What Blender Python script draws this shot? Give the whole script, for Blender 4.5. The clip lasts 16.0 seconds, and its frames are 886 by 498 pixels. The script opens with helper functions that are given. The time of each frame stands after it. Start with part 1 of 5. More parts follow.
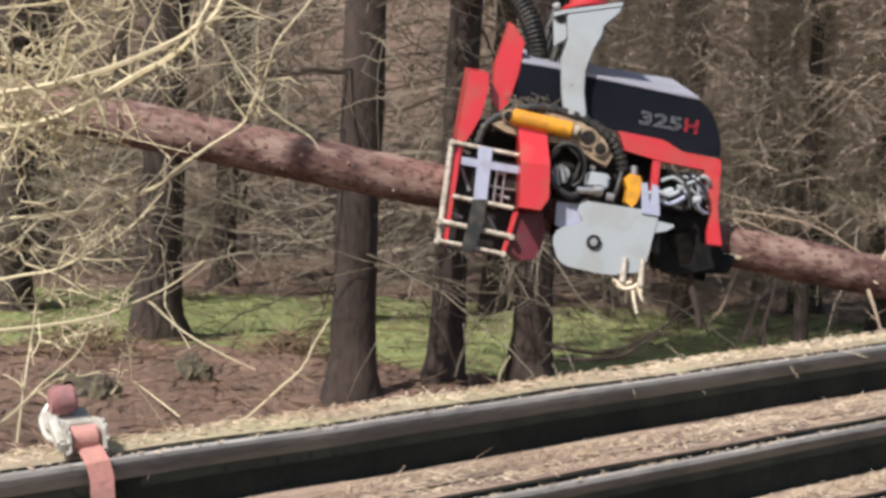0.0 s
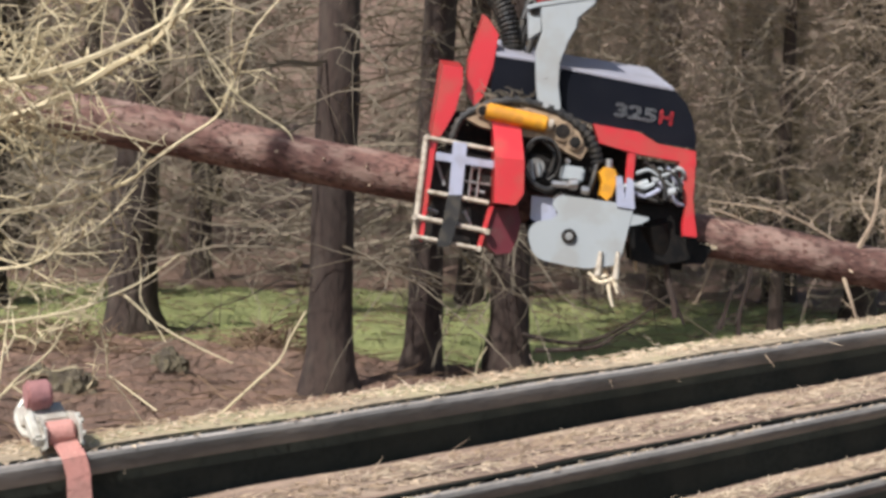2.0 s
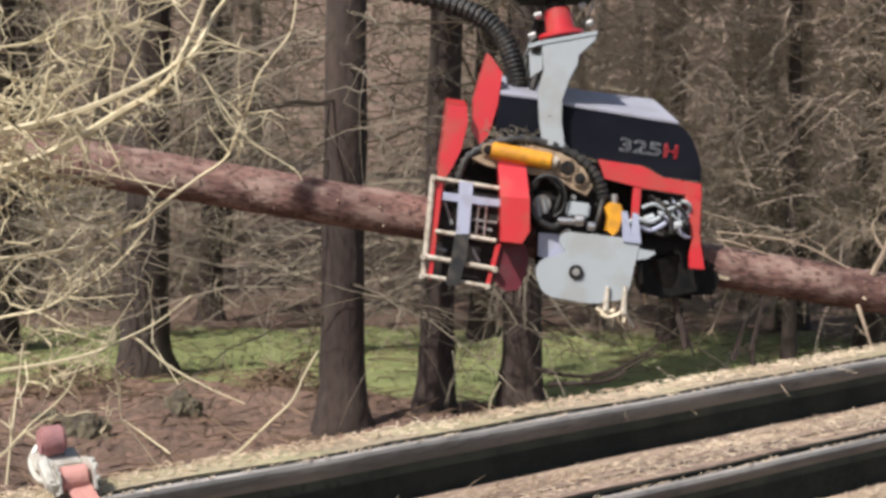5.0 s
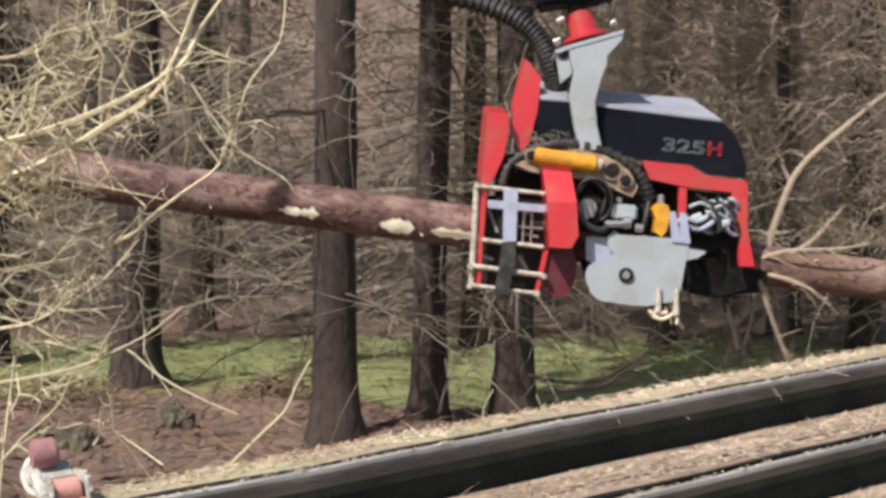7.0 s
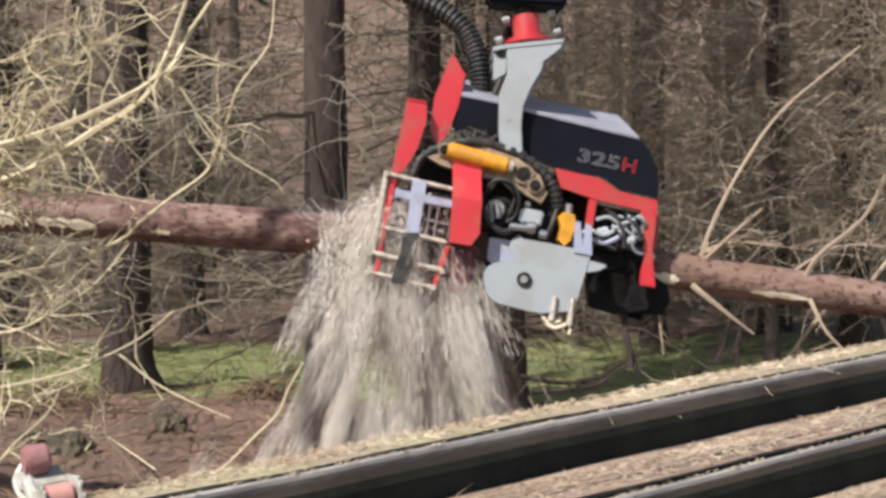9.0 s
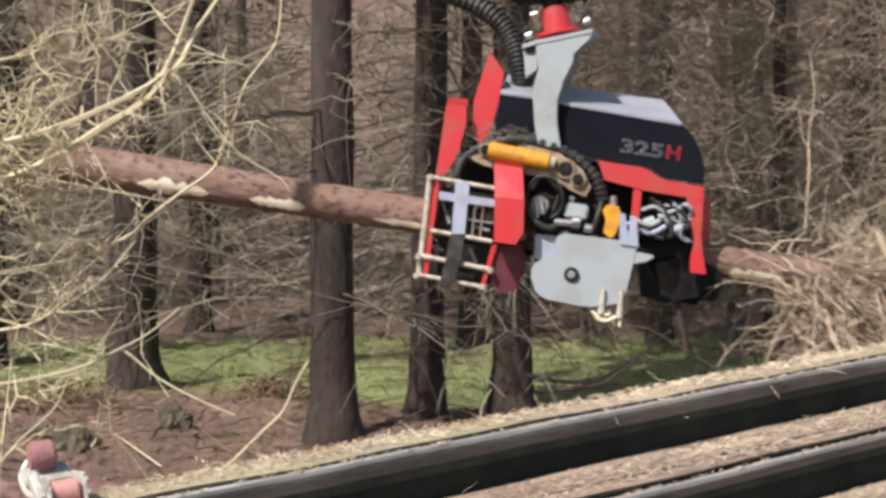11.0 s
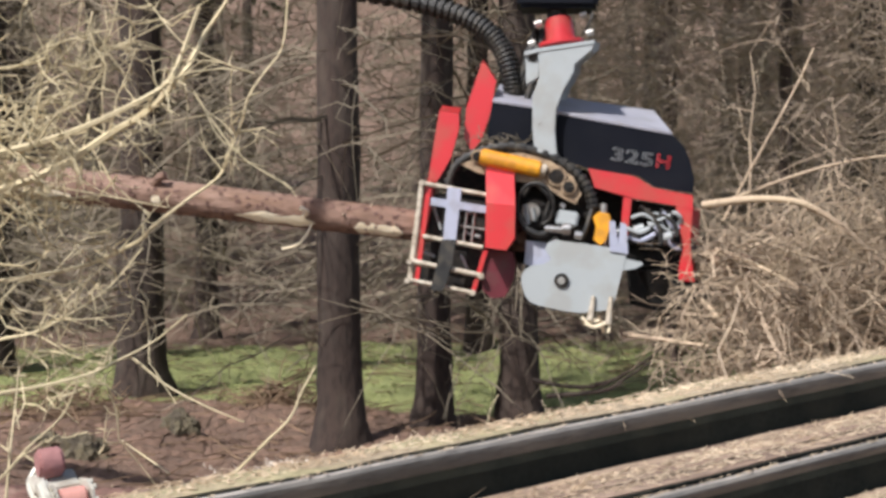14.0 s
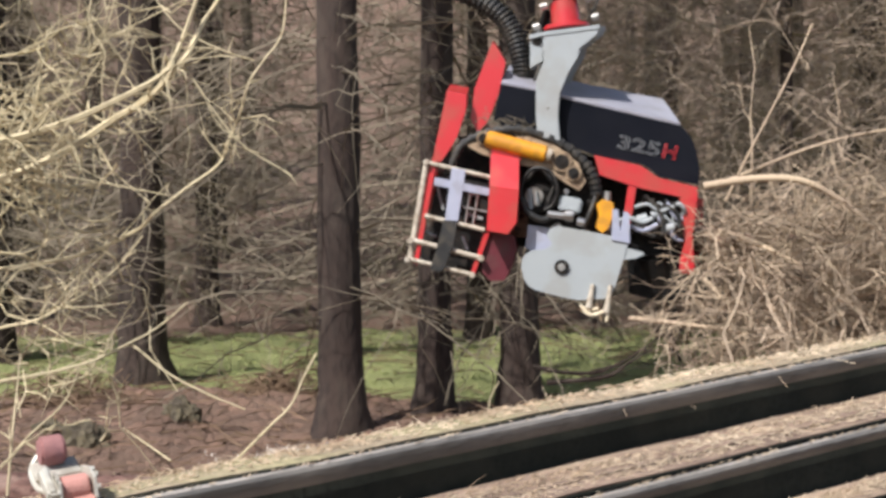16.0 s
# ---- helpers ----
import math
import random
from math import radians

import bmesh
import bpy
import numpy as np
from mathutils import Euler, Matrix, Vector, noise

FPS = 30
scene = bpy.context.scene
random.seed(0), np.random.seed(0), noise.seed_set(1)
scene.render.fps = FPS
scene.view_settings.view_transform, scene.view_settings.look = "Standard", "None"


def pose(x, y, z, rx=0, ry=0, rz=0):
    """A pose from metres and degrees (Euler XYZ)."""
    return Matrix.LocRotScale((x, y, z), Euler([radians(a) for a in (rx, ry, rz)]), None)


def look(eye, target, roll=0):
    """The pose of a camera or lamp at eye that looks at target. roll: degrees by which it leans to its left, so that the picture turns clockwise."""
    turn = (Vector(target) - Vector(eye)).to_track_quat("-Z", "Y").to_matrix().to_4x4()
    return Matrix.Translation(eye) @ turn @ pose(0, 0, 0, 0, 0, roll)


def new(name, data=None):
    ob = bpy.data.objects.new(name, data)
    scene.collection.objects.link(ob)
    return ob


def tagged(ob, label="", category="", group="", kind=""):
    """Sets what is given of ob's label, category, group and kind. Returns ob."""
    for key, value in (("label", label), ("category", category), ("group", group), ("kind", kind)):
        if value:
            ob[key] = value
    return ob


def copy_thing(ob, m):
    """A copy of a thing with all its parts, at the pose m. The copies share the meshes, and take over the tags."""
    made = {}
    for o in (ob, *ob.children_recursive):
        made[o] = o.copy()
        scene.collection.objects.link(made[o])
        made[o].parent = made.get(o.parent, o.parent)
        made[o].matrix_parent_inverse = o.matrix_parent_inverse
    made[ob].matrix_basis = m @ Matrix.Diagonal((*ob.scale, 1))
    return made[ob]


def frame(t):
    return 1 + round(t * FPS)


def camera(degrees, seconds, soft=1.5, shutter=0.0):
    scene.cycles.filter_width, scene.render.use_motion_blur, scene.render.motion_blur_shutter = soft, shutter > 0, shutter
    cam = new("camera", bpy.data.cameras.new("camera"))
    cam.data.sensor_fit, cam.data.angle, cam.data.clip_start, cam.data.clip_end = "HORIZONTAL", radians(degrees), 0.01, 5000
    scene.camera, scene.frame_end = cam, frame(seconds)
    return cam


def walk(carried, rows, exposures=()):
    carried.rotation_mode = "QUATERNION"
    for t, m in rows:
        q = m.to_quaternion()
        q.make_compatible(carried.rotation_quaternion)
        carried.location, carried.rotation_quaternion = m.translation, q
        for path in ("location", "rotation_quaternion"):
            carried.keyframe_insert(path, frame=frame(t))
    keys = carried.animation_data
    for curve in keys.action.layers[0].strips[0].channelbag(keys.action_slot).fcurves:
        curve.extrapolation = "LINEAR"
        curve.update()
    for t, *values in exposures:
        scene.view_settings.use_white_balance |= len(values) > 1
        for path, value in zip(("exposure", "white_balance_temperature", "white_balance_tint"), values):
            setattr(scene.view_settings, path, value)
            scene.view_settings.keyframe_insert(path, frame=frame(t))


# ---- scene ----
cam = camera(40.0, 16.0, soft=3.3, shutter=0.5)
PATH = (
    (0.0, 0.0, -3.0, -2.6),
    (0.5, -0.411, -3.26, -2.653),
    (1.0, -0.85, -3.467, -2.612),
    (1.5, -1.089, -3.504, -2.551),
    (2.0, -1.135, -3.352, -2.269),
    (2.5, -1.106, -2.929, -2.019),
    (3.0, -1.055, -2.459, -1.626),
    (3.5, -0.945, -2.068, -1.335),
    (4.0, -0.77, -1.883, -1.165),
    (6.5, -1.002, -1.396, -0.521),
    (7.0, -1.124, -1.293, -0.308),
    (7.5, -1.257, -1.176, -0.082),
    (8.0, -1.359, -1.112, 0.038),
    (8.5, -1.437, -1.144, 0.207),
    (9.0, -1.555, -1.219, 0.233),
    (11.5, -1.158, -1.295, -0.131),
    (12.0, -0.952, -1.288, -0.038),
    (12.5, -0.887, -1.256, 0.189),
    (13.0, -0.91, -1.158, 0.218),
    (13.5, -0.943, -1.061, 0.251),
    (14.0, -0.96, -1.032, 0.245),
    (14.5, -1.008, -1.03, 0.361),
    (15.0, -1.038, -1.116, 0.33),
    (15.5, -1.054, -1.346, 0.353),
    (16.0, -0.943, -1.644, 0.398),
)
walk(cam, [(t, pose(0, 0, 1.6, 90 + p, r, y)) for t, y, p, r in PATH])

# ---- light ----
world = bpy.data.worlds.new("sky")
scene.world = world
world.use_nodes = True
wn = world.node_tree
sky = wn.nodes.new("ShaderNodeTexSky")
sky.sky_type, sky.sun_disc = "NISHITA", False
SUN_TO = Vector((-0.42, -0.52, 0.74)).normalized()
sky.sun_elevation = math.asin(SUN_TO.z)
sky.sun_rotation = math.atan2(SUN_TO.x, SUN_TO.y)
sky.air_density, sky.dust_density = 1.0, 2.0
wn.links.new(sky.outputs["Color"], wn.nodes["Background"].inputs["Color"])
wn.nodes["Background"].inputs["Strength"].default_value = 0.10
sun = new("sun", bpy.data.lights.new("sun", "SUN"))
sun.data.energy, sun.data.angle, sun.data.color = 4.6, radians(0.9), (1.0, 0.97, 0.945)
sun.matrix_world = look(SUN_TO * 40, (0, 0, 0))
scene.view_settings.exposure = 0.32


# ---- materials ----
def mat(name, a, b, rough=0.6, metal=0.0, scale=6.0, fine=60.0, bump=0.2, stretch=(1, 1, 1), dirt=None, dirt_amount=0.0, coat=0.0, speck=0.25, rand=0.0, gloss=0.5):
    """Two tones mixed by a broad and a fine noise, worn patches of dirt, relief from the fine noise."""
    m = bpy.data.materials.new(name)
    m.use_nodes = True
    n, l = m.node_tree.nodes, m.node_tree.links
    bs = n["Principled BSDF"]
    tc = n.new("ShaderNodeTexCoord")
    mp = n.new("ShaderNodeMapping")
    mp.inputs["Scale"].default_value = stretch
    l.new(tc.outputs["Object"], mp.inputs["Vector"])

    def noise_of(s, d=4.0):
        t = n.new("ShaderNodeTexNoise")
        t.inputs["Scale"].default_value, t.inputs["Detail"].default_value = s, d
        l.new(mp.outputs["Vector"], t.inputs["Vector"])
        return t.outputs["Fac"]

    big, small = noise_of(scale), noise_of(fine)

    def ramp(src, lo, hi):
        r = n.new("ShaderNodeMapRange")
        r.inputs["From Min"].default_value, r.inputs["From Max"].default_value = lo, hi
        l.new(src, r.inputs["Value"])
        return r.outputs["Result"]

    def blend(fac, c1, c2):
        x = n.new("ShaderNodeMix")
        x.data_type = "RGBA"
        for src, sock in ((fac, x.inputs[0]), (c1, x.inputs[6]), (c2, x.inputs[7])):
            if hasattr(src, "links"):
                l.new(src, sock)
            else:
                sock.default_value = src if isinstance(src, float) else (*src, 1)
        return x.outputs[2]

    col = blend(ramp(big, 0.35, 0.65), a, b)
    dark = tuple(c * (1 - speck) for c in a)
    spot = ramp(small, 0.45, 0.75)
    mul = n.new("ShaderNodeMath")
    mul.operation = "MULTIPLY"
    mul.inputs[1].default_value = min(1.0, speck * 2)
    l.new(spot, mul.inputs[0])
    col = blend(mul.outputs[0], col, dark)
    if dirt:
        d = n.new("ShaderNodeMath")
        d.operation = "MULTIPLY"
        d.inputs[1].default_value = dirt_amount
        l.new(ramp(noise_of(scale * 2.3, 8.0), 0.48, 0.62), d.inputs[0])
        col = blend(d.outputs[0], col, dirt)
    if rand:
        info = n.new("ShaderNodeObjectInfo")
        geo = n.new("ShaderNodeNewGeometry")
        ad = n.new("ShaderNodeMath")
        l.new(info.outputs["Random"], ad.inputs[0])
        l.new(geo.outputs["Random Per Island"], ad.inputs[1])
        hs = n.new("ShaderNodeHueSaturation")
        l.new(ramp_to(n, l, ad.outputs[0], 1 - rand, 1 + rand), hs.inputs["Value"])
        l.new(col, hs.inputs["Color"])
        col = hs.outputs["Color"]
    l.new(col, bs.inputs["Base Color"])
    rr = n.new("ShaderNodeMapRange")
    rr.inputs["To Min"].default_value, rr.inputs["To Max"].default_value = max(0.03, rough - 0.12), min(1, rough + 0.12)
    l.new(big, rr.inputs["Value"])
    l.new(rr.outputs["Result"], bs.inputs["Roughness"])
    bs.inputs["Metallic"].default_value = metal
    bs.inputs["Coat Weight"].default_value = coat
    bs.inputs["Specular IOR Level"].default_value = gloss
    if bump:
        bp = n.new("ShaderNodeBump")
        bp.inputs["Strength"].default_value, bp.inputs["Distance"].default_value = bump, 0.01
        l.new(small, bp.inputs["Height"])
        l.new(bp.outputs["Normal"], bs.inputs["Normal"])
    return m


def ramp_to(n, l, src, lo, hi):
    r = n.new("ShaderNodeMapRange")
    r.inputs["From Max"].default_value = 2.0
    r.inputs["To Min"].default_value, r.inputs["To Max"].default_value = lo, hi
    l.new(src, r.inputs["Value"])
    return r.outputs["Result"]


RED = mat("red_paint", (0.58, 0.028, 0.036), (0.51, 0.024, 0.031), 0.36, 0, 3, 40, 0.03, dirt=(0.25, 0.12, 0.07), dirt_amount=0.3, coat=0.35, speck=0.06)
# darker copy of the red paint, with the inner panel's shade painted in
SHADED_RED = mat("shaded_red_paint", (0.13, 0.013, 0.022), (0.08, 0.009, 0.016), 0.55, 0, 5, 50, 0.08, dirt=(0.08, 0.05, 0.04), dirt_amount=0.4, speck=0.1)
BLACK = mat("black_paint", (0.005, 0.006, 0.010), (0.008, 0.009, 0.014), 0.5, 0, 3, 60, 0.02, dirt=(0.04, 0.036, 0.03), dirt_amount=0.04, gloss=0.10, speck=0.1)
# hood top in grey-blue: the sky's reflection is put into the colour
HOOD_SHEEN = mat("hood_sky_sheen", (0.37, 0.37, 0.42), (0.31, 0.31, 0.37), 0.35, 0, 3, 60, 0.03, dirt=(0.2, 0.18, 0.15), dirt_amount=0.3, speck=0.08)
GREY = mat("light_grey_paint", (0.37, 0.40, 0.41), (0.33, 0.355, 0.365), 0.5, 0, 3, 50, 0.03, dirt=(0.26, 0.23, 0.18), dirt_amount=0.3, speck=0.06)
STEEL = mat("bare_steel", (0.60, 0.59, 0.57), (0.42, 0.40, 0.38), 0.33, 0.85, 14, 90, 0.06, dirt=(0.2, 0.14, 0.09), dirt_amount=0.4)
WORN = mat("worn_cream_steel", (0.62, 0.56, 0.46), (0.42, 0.36, 0.28), 0.5, 0.1, 14, 90, 0.1, dirt=(0.16, 0.1, 0.06), dirt_amount=0.5)
RUBBER = mat("black_rubber", (0.015, 0.015, 0.015), (0.03, 0.028, 0.026), 0.55, 0, 8, 80, 0.15, dirt=(0.12, 0.1, 0.07), dirt_amount=0.3)
YELLOW = mat("yellow_paint", (0.78, 0.36, 0.02), (0.66, 0.28, 0.02), 0.42, 0, 6, 60, 0.04, dirt=(0.2, 0.11, 0.04), dirt_amount=0.35, speck=0.1)
LAVENDER = mat("blue_grey_paint", (0.40, 0.42, 0.52), (0.34, 0.36, 0.46), 0.4, 0, 6, 60, 0.03, dirt=(0.2, 0.17, 0.14), dirt_amount=0.25, speck=0.08)
TAN = mat("rusty_tan_steel", (0.42, 0.31, 0.20), (0.27, 0.19, 0.12), 0.55, 0.1, 14, 80, 0.15, dirt=(0.10, 0.06, 0.04), dirt_amount=0.5)
# oily iron, near black so that recesses of the head look unlit
GLOOM = mat("oily_iron_and_gloom", (0.009, 0.008, 0.008), (0.018, 0.016, 0.014), 0.55, 0.1, 12, 90, 0.2, dirt=(0.07, 0.05, 0.035), dirt_amount=0.25, gloss=0.3)
# blacker copy of the iron above: shade under the side frame is painted in
SHADE_BLACK = mat("shaded_black_steel", (0.004, 0.004, 0.004), (0.008, 0.0075, 0.007), 0.6, 0.0, 12, 90, 0.15, dirt=(0.03, 0.022, 0.016), dirt_amount=0.25, gloss=0.2)
LETTER = mat("grey_lettering", (0.20, 0.21, 0.22), (0.15, 0.16, 0.17), 0.5, 0, 6, 60, 0)
BARK_LOG = mat("red_brown_bark", (0.105, 0.050, 0.040), (0.22, 0.122, 0.098), 0.9, 0, 5, 48, 1.0, stretch=(0.5, 1, 1), dirt=(0.36, 0.255, 0.205), dirt_amount=0.5, speck=0.65)
BARK_PALE = mat("peeling_spruce_bark", (0.19, 0.112, 0.082), (0.30, 0.195, 0.15), 0.9, 0, 5, 45, 1.0, stretch=(0.4, 1, 1), dirt=(0.18, 0.10, 0.06), dirt_amount=0.5, speck=0.4)
BARK_FLAKE = mat("loose_bark_flakes", (0.10, 0.052, 0.041), (0.19, 0.108, 0.086), 0.9, 0, 5, 45, 0.3, speck=0.4, rand=0.3)
WOOD = mat("fresh_wood", (0.86, 0.77, 0.59), (0.76, 0.64, 0.44), 0.75, 0, 12, 60, 0.3, stretch=(0.25, 1, 1), speck=0.12)
BARK_TREE = mat("dark_spruce_bark", (0.036, 0.023, 0.018), (0.056, 0.036, 0.028), 0.95, 0, 2.5, 30, 1.0, stretch=(1, 1, 0.35), dirt=(0.082, 0.064, 0.050), dirt_amount=0.4, speck=0.5)
TWIG_FAR = mat("dead_grey_twig", (0.195, 0.160, 0.113), (0.24, 0.198, 0.142), 0.9, 0, 0.6, 20, 0, speck=0.2, rand=0.3)
# the dead twig in a lighter tone, for sunlight that doesn't reach this thicket
TWIG_LIT_EDGE = mat("sunlit_thicket_twig", (0.275, 0.215, 0.165), (0.34, 0.265, 0.20), 0.9, 0, 0.6, 20, 0, speck=0.2, rand=0.35)
TWIG_NEAR = mat("lichened_yellow_twig", (0.62, 0.53, 0.34), (0.48, 0.40, 0.26), 0.85, 0, 1.5, 30, 0.1, dirt=(0.54, 0.46, 0.27), dirt_amount=0.45, speck=0.2, rand=0.35)
TWIG_CUT = mat("pale_brown_branch", (0.45, 0.345, 0.25), (0.28, 0.208, 0.145), 0.85, 0, 1.5, 30, 0.1, dirt=(0.60, 0.48, 0.32), dirt_amount=0.4, speck=0.25, rand=0.45)
NEEDLES = mat("spruce_needles", (0.035, 0.06, 0.02), (0.05, 0.075, 0.03), 0.8, 0, 1, 20, 0, rand=0.3)
RAIL = mat("black_steel_rail", (0.016, 0.0185, 0.016), (0.029, 0.032, 0.027), 0.75, 0.0, 3, 70, 0.1, dirt=(0.045, 0.045, 0.035), dirt_amount=0.35, speck=0.3, gloss=0.12)
LIP = mat("worn_grey_steel_edge", (0.10, 0.096, 0.09), (0.17, 0.16, 0.15), 0.5, 0.0, 5, 80, 0.25, stretch=(0.3, 1, 1), dirt=(0.30, 0.27, 0.235), dirt_amount=0.4, speck=0.35, gloss=0.25)
DUST = mat("sawdust_and_lichen", (0.47, 0.375, 0.26), (0.29, 0.23, 0.155), 0.95, 0, 3.2, 60, 1.0, stretch=(0.5, 1, 1), dirt=(0.42, 0.40, 0.21), dirt_amount=0.45, speck=0.5)
DUST_RED = mat("sawdust_and_bark_crumbs", (0.37, 0.265, 0.20), (0.17, 0.115, 0.088), 0.95, 0, 9, 60, 1.0, stretch=(0.22, 1, 1), dirt=(0.52, 0.40, 0.29), dirt_amount=0.45, speck=0.55)
# pale dust that doubles as a painted highlight on the rail lips
DUST_HIGHLIGHT = mat("pale_dust_highlight", (0.44, 0.40, 0.36), (0.26, 0.235, 0.21), 0.95, 0, 6, 60, 0.6, stretch=(0.3, 1, 1), dirt=(0.16, 0.15, 0.135), dirt_amount=0.5, speck=0.4)
STRAW = mat("straw_chips", (0.78, 0.65, 0.48), (0.52, 0.39, 0.27), 0.9, 0, 3, 30, 0, rand=0.4)
CHIP = mat("pale_sawdust", (0.84, 0.77, 0.68), (0.76, 0.69, 0.60), 0.9, 0, 3, 30, 0, rand=0.25)
STRAP = mat("faded_red_webbing", (0.52, 0.235, 0.195), (0.60, 0.31, 0.265), 0.85, 0, 8, 120, 0.3, dirt=(0.25, 0.14, 0.11), dirt_amount=0.4)
STRAP_DARK = mat("dirty_webbing", (0.34, 0.16, 0.15), (0.22, 0.11, 0.12), 0.85, 0, 8, 120, 0.3, dirt=(0.08, 0.06, 0.08), dirt_amount=0.5)
ZINC = mat("zinc_plated_buckle", (0.62, 0.60, 0.53), (0.46, 0.44, 0.38), 0.45, 0.15, 10, 90, 0.1, dirt=(0.24, 0.18, 0.13), dirt_amount=0.4)
PEAT = mat("mossy_peat", (0.085, 0.068, 0.048), (0.15, 0.125, 0.08), 0.95, 0, 9, 60, 0.8, dirt=(0.15, 0.125, 0.07), dirt_amount=0.4, speck=0.6)
DEADWOOD = mat("dead_brown_litter", (0.16, 0.10, 0.06), (0.24, 0.16, 0.10), 0.95, 0, 2, 30, 0, rand=0.4)
LITTER = mat("needle_litter", (0.235, 0.142, 0.100), (0.155, 0.097, 0.070), 0.95, 0, 3, 40, 0.6, speck=0.45, rand=0.22)
MOSS = mat("moss_tuft", (0.235, 0.265, 0.095), (0.31, 0.335, 0.13), 0.95, 0, 1.5, 30, 0, rand=0.4)


def ground_material():
    m = bpy.data.materials.new("forest_floor")
    m.use_nodes = True
    n, l = m.node_tree.nodes, m.node_tree.links
    bs = n["Principled BSDF"]
    at = n.new("ShaderNodeAttribute")
    at.attribute_name = "moss"
    tc = n.new("ShaderNodeTexCoord")
    outs = []
    for s in (0.9, 5.0, 45.0):
        t = n.new("ShaderNodeTexNoise")
        t.inputs["Scale"].default_value, t.inputs["Detail"].default_value = s, 6.0
        l.new(tc.outputs["Object"], t.inputs["Vector"])
        outs.append(t.outputs["Fac"])

    def blend(fac, c1, c2):
        x = n.new("ShaderNodeMix")
        x.data_type = "RGBA"
        l.new(fac, x.inputs[0])
        for c, sock in ((c1, x.inputs[6]), (c2, x.inputs[7])):
            if isinstance(c, tuple):
                sock.default_value = (*c, 1)
            else:
                l.new(c, sock)
        return x.outputs[2]

    litter = blend(outs[1], (0.27, 0.165, 0.117), (0.10, 0.063, 0.047))
    litter = blend(outs[2], litter, (0.21, 0.138, 0.098))
    green = blend(outs[1], (0.39, 0.42, 0.16), (0.18, 0.20, 0.075))
    green = blend(outs[2], green, (0.25, 0.265, 0.105))
    add = n.new("ShaderNodeMath")
    l.new(at.outputs["Fac"], add.inputs[0])
    l.new(outs[1], add.inputs[1])
    r = n.new("ShaderNodeMapRange")
    r.inputs["From Min"].default_value, r.inputs["From Max"].default_value = 0.92, 1.12
    l.new(add.outputs[0], r.inputs["Value"])
    l.new(blend(r.outputs["Result"], litter, green), bs.inputs["Base Color"])
    bs.inputs["Roughness"].default_value = 0.95
    bp = n.new("ShaderNodeBump")
    bp.inputs["Strength"].default_value, bp.inputs["Distance"].default_value = 0.9, 0.06
    l.new(outs[2], bp.inputs["Height"])
    l.new(bp.outputs["Normal"], bs.inputs["Normal"])
    return m


# ---- mesh helpers ----
def link_mesh(name, verts, faces, material, parent=None, label="", smooth=False):
    me = bpy.data.meshes.new(name)
    me.from_pydata([tuple(v) for v in verts], [], faces)
    me.materials.append(material)
    if smooth:
        me.polygons.foreach_set("use_smooth", [True] * len(me.polygons))
    me.update()
    ob = new(name, me)
    if parent:
        ob.parent = parent
    if label:
        ob["label"] = label
    return ob


def part(name, bm, material, parent=None, label="", bevel=0.0, smooth=False):
    """Links a bmesh as one mesh object under a thing or a part."""
    if bevel:
        edges = [e for e in bm.edges if len(e.link_faces) == 2 and e.calc_face_angle(0) > 0.6]
        bmesh.ops.bevel(bm, geom=edges, offset=bevel, segments=2, affect="EDGES", clamp_overlap=True)
    bmesh.ops.recalc_face_normals(bm, faces=bm.faces)
    me = bpy.data.meshes.new(name)
    bm.to_mesh(me)
    bm.free()
    me.materials.append(material)
    if smooth:
        me.polygons.foreach_set("use_smooth", [True] * len(me.polygons))
        me.set_sharp_from_angle(angle=radians(38))
    ob = new(name, me)
    if parent:
        ob.parent = parent
    if label:
        ob["label"] = label
    return ob


class Bunch:
    """Collects tapered tubes for one mesh."""

    def __init__(self, sides=3):
        self.v, self.f, self.k = [], [], sides

    def tube(self, pts, r0, r1):
        k, base, n = self.k, len(self.v), len(pts)
        p = np.array(pts, float)
        tan = np.gradient(p, axis=0)
        tan /= np.linalg.norm(tan, axis=1)[:, None] + 1e-9
        ref = np.array((0.31, 0.22, 0.92)) if abs(tan[0][2]) < 0.85 else np.array((1.0, 0.1, 0.0))
        a = np.cross(tan, ref)
        a /= np.linalg.norm(a, axis=1)[:, None] + 1e-9
        b = np.cross(tan, a)
        r = np.linspace(r0, r1, n)[:, None]
        ring = [p + r * (math.cos(q) * a + math.sin(q) * b) for q in (2 * math.pi * i / k for i in range(k))]
        for j in range(n):
            for i in range(k):
                self.v.append(tuple(ring[i][j]))
        for j in range(n - 1):
            for i in range(k):
                i2 = (i + 1) % k
                self.f.append((base + j * k + i, base + j * k + i2, base + (j + 1) * k + i2, base + (j + 1) * k + i))
        self.f.append(tuple(base + (n - 1) * k + i for i in range(k)))

    def link(self, name, material, parent=None, label="", smooth=False):
        return link_mesh(name, self.v, self.f, material, parent, label, smooth)


def spline(points, n=8):
    """A smooth line through a few points (Catmull-Rom)."""
    p = [np.array(q, float) for q in points]
    p = [2 * p[0] - p[1]] + p + [2 * p[-1] - p[-2]]
    out = []
    for i in range(1, len(p) - 2):
        for s in np.linspace(0, 1, n, endpoint=False):
            a, b, c, d = p[i - 1:i + 3]
            out.append(0.5 * (2 * b + (c - a) * s + (2 * a - 5 * b + 4 * c - d) * s * s + (3 * b - a - 3 * c + d) * s ** 3))
    return out + [p[-2]]


